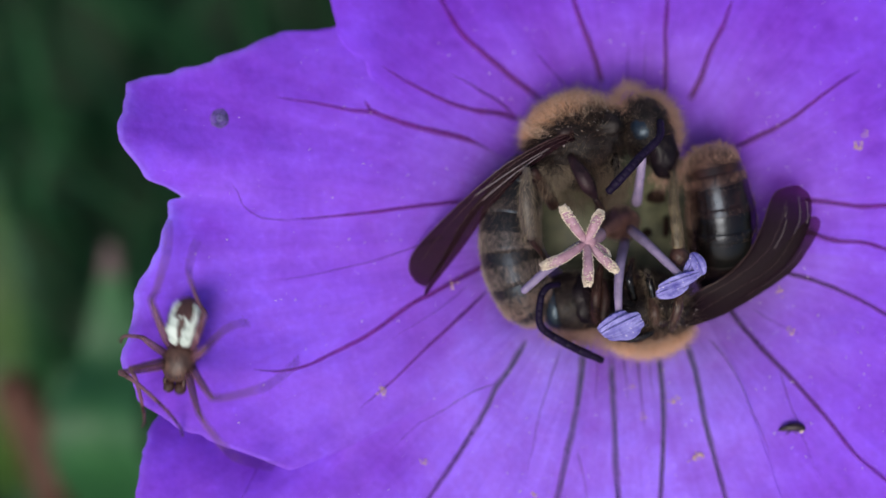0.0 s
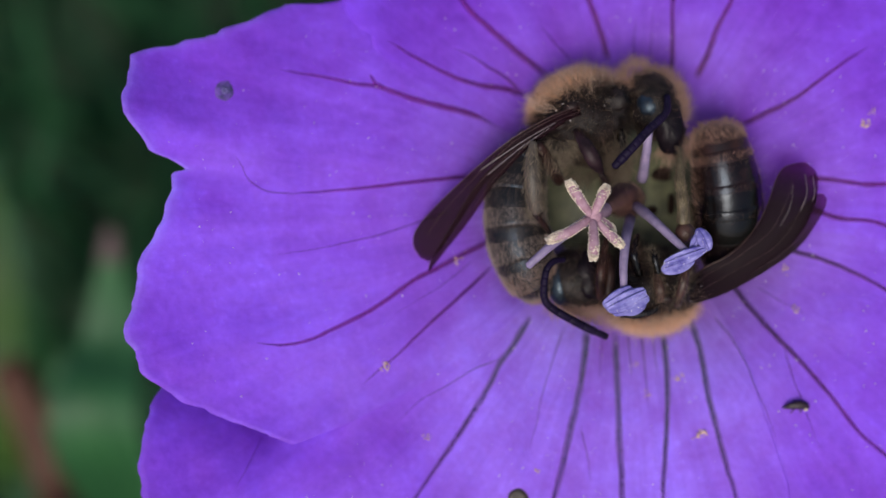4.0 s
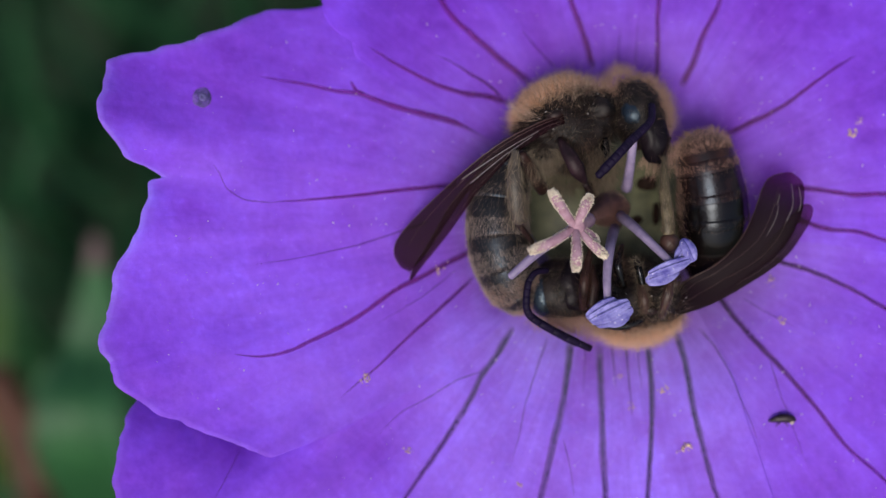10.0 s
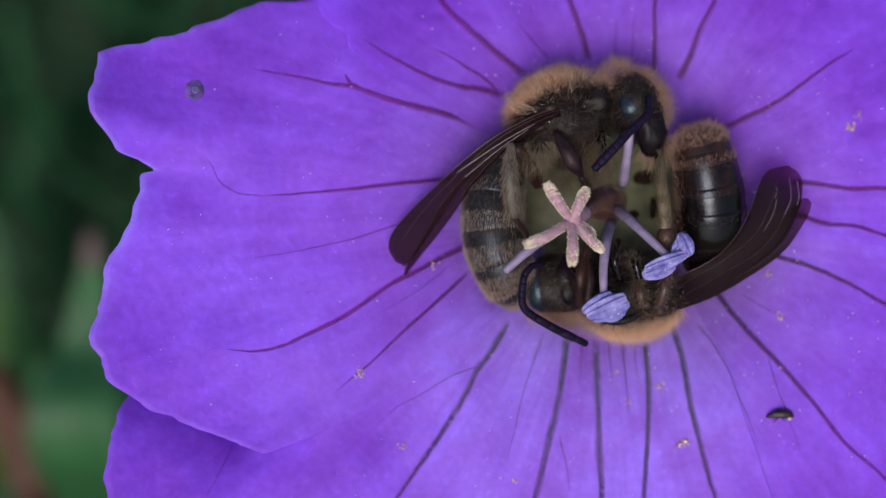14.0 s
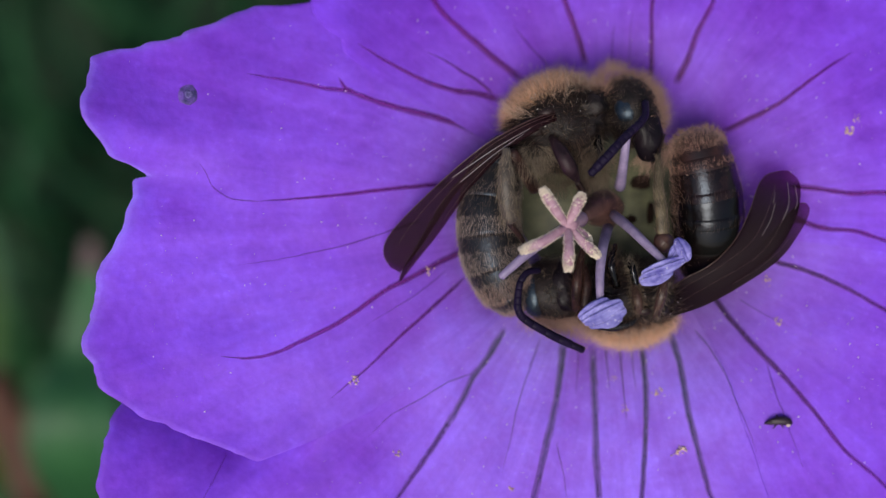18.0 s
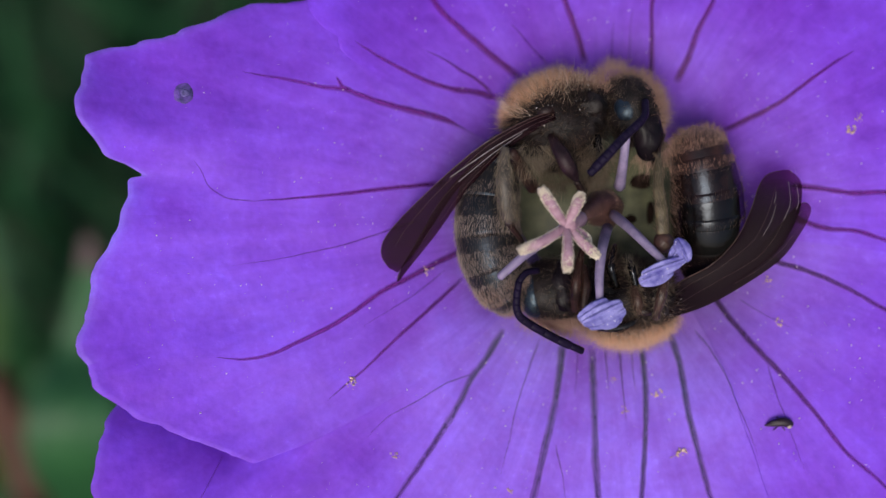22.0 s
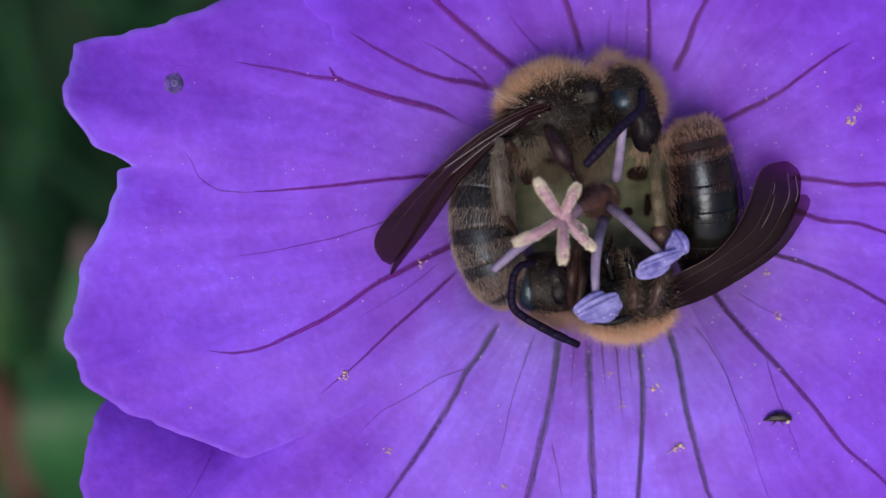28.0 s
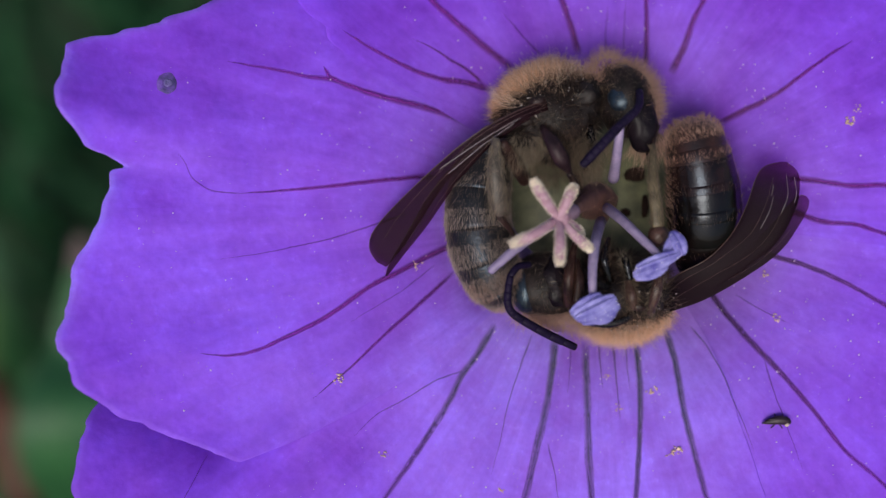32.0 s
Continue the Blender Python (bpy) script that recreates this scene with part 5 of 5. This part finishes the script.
big_leaf(150, 428, -100, 20, 0.0054, LEAF, "long green grass leaf with a withered pink tip", TIP)
big_leaf(238, 640, -120, -40, 0.0042, LEAF, "narrow green grass leaf")
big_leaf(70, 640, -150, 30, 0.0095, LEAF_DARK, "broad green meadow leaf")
big_leaf(-60, 330, -200, 40, 0.0075, LEAF_YELLOW, "yellowish green leaf")
big_leaf(150, 790, -150, -30, 0.006, LEAF_DARK, "broad green meadow leaf with shade put into its colour")
big_leaf(-150, 130, -220, 260, 0.009, LEAF, "tall green meadow leaf")
red = thing("dry_stalk", foot(at(190, 1700, -150)), "dry red-brown stalk among the grass", "stalk")
part("stem", tube(spline([foot(at(190, 1700, -150)), at(140, 1150, -150), at(60, 880, -150), at(18, 770, -150), at(-30, 660, -150)], 20), np.linspace(0.0044, 0.0034, 20), 12), STALK_RED, red)
part("bract", leaf_blade([at(60, 880, -150), at(40, 800, -148), at(10, 700, -148)], [0.001, 0.003, 0.0002], 0.25, 10), STALK_RED, red)

# the meadow: joined grass blades
def grass():
    rng = np.random.default_rng(12)
    verts, faces = [], []
    for k in range(11000):
        y = rng.uniform(-0.25, 0.9) if k < 4600 else 0.3 + rng.normal() * 0.8
        x = rng.uniform(-0.5, 0.5) if k < 4600 else rng.normal() * 0.8
        h = rng.uniform(0.04, 0.13)
        wdt = rng.uniform(0.0015, 0.004)
        a = rng.uniform(0, math.pi)
        s = np.array((math.cos(a), math.sin(a), 0)) * wdt
        lean = np.array((rng.normal() * 0.25, rng.normal() * 0.25, 0)) * h
        b = np.array((x, y, -0.01))
        i = len(verts)
        for f, ww in ((0, 1.0), (0.4, 0.9), (0.75, 0.55)):
            c = b + np.array((0, 0, h * f)) + lean * f * f
            verts += [c - s * ww, c + s * ww]
        verts.append(b + np.array((0, 0, h)) + lean)
        faces += [(i, i + 1, i + 3, i + 2), (i + 2, i + 3, i + 5, i + 4), (i + 4, i + 5, i + 6)]
    me = bpy.data.meshes.new("grass")
    me.from_pydata([tuple(v) for v in verts], [], faces)
    me.materials.append(GRASS)
    return tagged(new("grass", me), "dense dark green meadow grass behind the flower", "grass", "", "stuff")


GRASS = hair_mat("grass_blades", (0.018, 0.071, 0.030), (0.038, 0.132, 0.057))
grass()


# ---- the spider ----
SP_LEG = mottled("spider_leg", (0.09, 0.036, 0.05), (0.19, 0.085, 0.11), 0.0006, 0.5, 0.3)
leg_clear = node(SP_LEG, "ShaderNodeBsdfTransparent")
leg_mix = node(SP_LEG, "ShaderNodeMixShader", Fac=0.36)
link(SP_LEG, bsdf(SP_LEG).outputs[0], leg_mix.inputs[1])
link(SP_LEG, leg_clear.outputs[0], leg_mix.inputs[2])
link(SP_LEG, leg_mix.outputs[0], SP_LEG.node_tree.nodes["Material Output"].inputs[0])
SP_SHIN = mat("spider_shin", (0.16, 0.08, 0.055), 0.5)
tcs = node(SP_SHIN, "ShaderNodeTexCoord")
sxs = node(SP_SHIN, "ShaderNodeSeparateXYZ")
link(SP_SHIN, tcs.outputs["Object"], sxs.inputs[0])
mul = node(SP_SHIN, "ShaderNodeMath")
mul.operation = "MULTIPLY"
mul.inputs[1].default_value = 250.0
link(SP_SHIN, sxs.outputs[0], mul.inputs[0])
# dark rings at the joints and a dark end
rings = ramp(SP_SHIN, mul.outputs[0], [(0.0, (0.06, 0.022, 0.03)), (0.1, (0.17, 0.075, 0.10)), (0.36, (0.17, 0.075, 0.09)), (0.44, (0.05, 0.018, 0.022)), (0.52, (0.14, 0.055, 0.07)), (0.72, (0.07, 0.03, 0.032)), (1.0, (0.03, 0.013, 0.014))])
link(SP_SHIN, rings.outputs[0], bsdf(SP_SHIN).inputs["Base Color"])
shin_clear = node(SP_SHIN, "ShaderNodeBsdfTransparent")
shin_mix = node(SP_SHIN, "ShaderNodeMixShader", Fac=0.28)
link(SP_SHIN, bsdf(SP_SHIN).outputs[0], shin_mix.inputs[1])
link(SP_SHIN, shin_clear.outputs[0], shin_mix.inputs[2])
link(SP_SHIN, shin_mix.outputs[0], SP_SHIN.node_tree.nodes["Material Output"].inputs[0])
SP_DARK = mottled("spider_joint", (0.02, 0.009, 0.008), (0.06, 0.026, 0.022), 0.0004, 0.5, 0.3)
SP_HEAD = mottled("spider_carapace", (0.024, 0.011, 0.010), (0.10, 0.052, 0.040), 0.0004, 0.5, 0.5)
SP_BACK = mottled("spider_abdomen", (0.018, 0.008, 0.008), (0.07, 0.03, 0.028), 0.0003, 0.5, 0.4)
SP_WHITE = mottled("spider_mark", (0.30, 0.37, 0.34), (0.60, 0.67, 0.63), 0.0003, 0.45, 0.3)

spider = thing("spider", (0, 0, 0), "small brown spider with white marks on its abdomen", "spider", m=Matrix.Identity(4))
AB, AR = np.array((-0.00086, 0, 0.00026)), (0.00094, 0.00064, 0.00058)
abdomen = part("abdomen", blob(AB, (AR[0], 0, 0), (0, AR[1], 0), (0, 0, AR[2]), 28, 0.03, 3), SP_BACK, spider, "dark brown abdomen")


def mark(spots):
    """White flecks that lie on the abdomen's back."""
    bits = []
    for x, y, a, b in spots:
        z = AR[2] * math.sqrt(max(0.05, 1 - x * x - y * y))
        n = unit(np.array((x / AR[0], y / AR[1], math.sqrt(max(0.05, 1 - x * x - y * y)) / AR[2])))
        c = AB + np.array((x * AR[0], y * AR[1], z))
        t = unit(np.cross(n, (0, 1, 0)))
        o = np.cross(n, t)
        bits.append(blob(c, t * a * AR[0], o * b * AR[0], n * 0.00004, 14, 0.25, int(90 * x + 7 * b * 100)))
    return join(*bits)


for sgn in (1, -1):
    for spot_at in [(0.60, sgn * 0.34, 0.26, 0.22), (0.32, sgn * 0.46, 0.28, 0.26), (0.04, sgn * 0.46, 0.2, 0.2), (-0.18, sgn * 0.62, 0.24, 0.13), (-0.46, sgn * 0.62, 0.24, 0.1), (-0.68, sgn * 0.5, 0.16, 0.08), (-0.24, sgn * 0.13, 0.07, 0.05), (-0.1, sgn * 0.26, 0.1, 0.06), (0.3, sgn * 0.84, 0.24, 0.06)]:
        part("white_mark", mark([spot_at]), SP_WHITE, abdomen, "white mark on the back")
part("spinneret", blob(AB + np.array((-0.00080, 0, -0.00012)), (0.00009, 0, 0), (0, 0.00009, 0), (0, 0, 0.00008), 10), SP_DARK, spider)
part("carapace", blob((0.00054, 0, 0.0001), (0.00072, 0, 0), (0, 0.0006, 0), (0, 0, 0.0004), 24, 0.08, 6), SP_HEAD, spider, "olive brown shiny head and chest")
part("groove", blob((0.00042, 0, 0.00049), (0.00016, 0, 0), (0, 0.00003, 0), (0, 0, 0.00002), 10), SP_DARK, spider, "dark groove on the chest")
for sgn in (1, -1):
    part("palp", join(tube(spline([(0.00085, sgn * 0.00022, 0.0), (0.00125, sgn * 0.00034, 0.0001), (0.00142, sgn * 0.00026, -0.00006)], 8), 0.00008, 8), blob((0.00146, sgn * 0.0002, -0.00006), (0.00024, 0, 0), (0, 0.0002, 0), (0, 0, 0.00018), 14, 0.2)), SP_DARK, spider, "dark bulbous palp")
    part("jaw", blob((0.00108, sgn * 0.00013, -0.00012), (0.00016, 0, 0), (0, 0.00012, 0), (0, 0, 0.0002), 12), SP_DARK, spider)
    for q in ((0.00104, 0.0001), (0.00096, 0.0002)):
        part("eye", blob((q[0], sgn * q[1], 0.00036), (0.00005, 0, 0), (0, 0.00005, 0), (0, 0, 0.00004), 8), EYE, spider)

# legs: where each springs from (mm), length of thigh and shin (mm)
LEG_ROOT = {}
for sgn, s in ((1, "l"), (-1, "r")):
    for k, (x, y, a, b) in enumerate(((0.72, 0.36, 2.3, 4.0), (0.58, 0.44, 2.1, 3.6), (0.36, 0.44, 1.3, 2.1), (0.14, 0.38, 2.0, 3.2))):
        LEG_ROOT[s + str(k)] = (x, sgn * y, a, b)


def spider_leg(a, b, side):
    ln, sh = a / 1000, b / 1000
    g = tube(spline([(0, 0, 0), (ln * 0.3, 0, 0.0001), (ln * 0.8, 0, 0.00008), (ln, 0, 0)], 12), np.array((8, 10, 11.5, 12.2, 12.2, 11.6, 11, 10.2, 9.4, 8.8, 8.4, 8.2)) * 0.0000118, 10)
    leg = part("leg", g, SP_LEG, spider)
    bow = -0.1 * sh * side
    h = spline([(0, 0, 0), (sh * 0.15, bow * 0.5, 0.0001), (sh * 0.5, bow, 0.0003 * sh / 0.003), (sh * 0.82, bow * 0.55, 0.00012), (sh, 0, 0)], 18)
    shin = part("shin", join(fur([h[q % 14 + 2] for q in range(40)], [(0.4, math.sin(q * 2.4), math.cos(q * 2.4)) for q in range(40)], 0.00026, 0.000006, (0.2, 0, 0), 0.2, int(b * 100)), tube(h, np.linspace(8.2, 3.4, 18) * 0.00001 * np.array([1.1, 1.1, 1, 1, 1, 1, 1, 1, 0.95, 1.15, 1, 1, 1, 1, 1, 1, 1, 1]), 9)), SP_SHIN, leg)
    return leg, shin


LEGS = {k: spider_leg(r[2], r[3], (1 if k[0] == 'l' else -1) * (1 if k[1] in '01' else -1)) for k, r in LEG_ROOT.items()}

# the spider's way: seconds, place on the plan, heading in degrees
SPIDER_WAY = [(0, 250, 580, -102), (0.1, 231, 551, -86), (0.2, 212, 590, -88), (0.3, 223, 595, -80), (0.4, 232, 613, -82), (0.5, 241, 612, -75), (0.6, 231, 604, -76), (0.7, 231, 613, -78), (0.8, 238, 650, -80), (0.9, 218, 653, -73), (1, 211, 659, -68), (1.2, 225, 677, -54), (1.3, 220, 673, -51), (1.5, 287, 680, -42), (1.6, 313, 677, -30), (1.7, 385, 645, -24), (1.8, 430, 622, -22), (1.9, 430, 621, -14), (2, 410, 615, -3), (2.1, 405, 613, -1), (2.2, 412, 599, 12), (2.3, 402, 564, 36), (2.4, 373, 510, 64), (2.5, 370, 402, 81), (2.6, 337, 308, 92), (2.7, 307, 250, 92), (2.8, 310, 236, 98), (2.9, 296, 236, 103)]
# foot places round the body, forward and to the left in millimetres: left legs from front to back, then right legs
FEET = {
    0: ((3.6, 3.9), (-0.3, 4.0), (-1.2, 2.0), (-3.7, -0.4), (3.2, 0.5), (3.2, -1.0), (0.4, -2.3), (-4.2, -1.6)),
    0.5: ((2.7, 4.2), (-1.2, 4.0), (-1.5, 1.5), (-4.2, 0.9), (4.9, -0.7), (3.2, -1.1), (0.5, -1.9), (-1.6, -1.5)),
    1.0: ((4.2, 2.0), (1.6, 4.2), (-0.8, 2.2), (-4.0, 1.6), (3.3, -0.7), (2.7, -2.0), (-0.1, -1.8), (-1.6, -1.5)),
    1.5: ((4.5, 1.7), (3.1, 2.2), (-0.7, 2.1), (-3.4, 3.2), (3.9, -1.1), (2.3, -2.5), (-0.7, -2.3), (-2.3, -1.0)),
    2.0: ((5.9, 2.8), (2.1, 3.3), (-1.3, 1.6), (-1.3, 3.8), (5.3, -2.4), (3.1, -4.6), (-0.8, -2.0), (-3.0, -1.4)),
    2.4: ((3.4, 3.2), (0.9, 2.2), (-0.6, 1.6), (-3.6, 1.4), (3.3, -0.2), (3.6, -1.8), (-0.6, -1.5), (-2.3, -4.5)),
    2.5: ((5.1, 3.0), (2.1, 3.0), (0.4, 2.4), (-0.5, 3.0), (5.0, 0.3), (1.0, -2.2), (-1.4, -1.3), (-2.5, -2.0)),
    2.7: ((2.8, 0.9), (2.5, 3.1), (0.5, 2.0), (-3.1, 0.8), (3.7, -2.4), (2.8, -4.4), (0.3, -1.6), (-1.9, -0.9)),
    2.9: ((3.6, 0.5), (2.6, 1.0), (1.0, 1.9), (-3.1, 1.2), (2.3, -2.0), (3.0, -5.0), (0.4, -1.8), (-1.4, -1.5)),
    3.0: ((3.0, 1.6), (1.6, 2.4), (-0.2, 1.9), (-2.6, 1.8), (3.0, -1.6), (1.6, -2.4), (-0.2, -1.9), (-2.6, -1.8)),
    32: ((3.0, 1.6), (1.6, 2.4), (-0.2, 1.9), (-2.6, 1.8), (3.0, -1.6), (1.6, -2.4), (-0.2, -1.9), (-2.6, -1.8)),
}


def body_pose(u, v, w, heading):
    p = at(u, v, w)
    return FACE @ pose(p[0], p[1], p[2], 0, 0, heading)


def leg_pose(root, foot_at, side, k):
    """Thigh and shin poses that put the leg's tip on foot_at, both in their parent's space."""
    x, y, a, b = root
    o = Vector((x, y, 0.0))
    d = foot_at - o
    dist = min(max(d.length, abs(a - b) + 0.3), a + b - 0.05)
    d = d.normalized()
    cosa = (a * a + dist * dist - b * b) / (2 * a * dist)
    ang = math.acos(max(-1, min(1, cosa)))
    back = Vector((0.55 if k < 2 else -0.55, side * 0.5, 0))
    up = Vector((0, 0, 1)) + back * 0.9
    up = (up - d * up.dot(d)).normalized()
    knee_dir = (d * math.cos(ang) + up * math.sin(ang)).normalized()
    knee = o + knee_dir * a
    shin_dir = (o + d * dist - knee).normalized()

    def aim(direction, origin):
        zz = Vector((0, 0, 1))
        yy = zz.cross(direction).normalized()
        return Matrix.Translation(origin / 1000) @ Matrix((direction, yy, direction.cross(yy))).transposed().to_4x4()

    thigh = aim(knee_dir, o)
    shin = aim(shin_dir, knee)
    return thigh, thigh.inverted() @ shin


def motions():
    rows = [(t, body_pose(u, v, top_at(2, u, v) + 0.75, h)) for t, u, v, h in SPIDER_WAY]
    # over the rim and under the petal
    rows += [(2.934, body_pose(125, 110, top_at(2, 150, 130) + 0.7, 150)), (2.967, body_pose(95, 100, -2.3, 205)), (3.0, body_pose(330, 190, -2.6, 250)), (3.4, body_pose(420, 200, -2.6, 260)), (32, body_pose(420, 200, -2.6, 260))]
    walk(spider, rows)
    names = ["l0", "l1", "l2", "l3", "r0", "r1", "r2", "r3"]
    keys = sorted(FEET)
    times = [i / 10 for i in range(31)] + [32]
    for j, name in enumerate(names):
        thighs, shins = [], []
        for t in times:
            i = max(q for q in range(len(keys)) if keys[q] <= t)
            k0, k1 = keys[i], keys[min(i + 1, len(keys) - 1)]
            f = 0 if k1 == k0 else (t - k0) / (k1 - k0)
            lift = 0.35 * math.sin(math.pi * f) if k1 < 3.1 else 0
            f = f * f * (3 - 2 * f)
            p0, p1 = FEET[k0][j], FEET[k1][j]
            tip = Vector((p0[0] + (p1[0] - p0[0]) * f, p0[1] + (p1[1] - p0[1]) * f, -0.7 + lift))
            a, b = leg_pose(LEG_ROOT[name], tip, 1 if j < 4 else -1, j % 4)
            thighs.append((t, a))
            shins.append((t, b))
        walk(LEGS[name][0], thighs)
        walk(LEGS[name][1], shins)


motions()
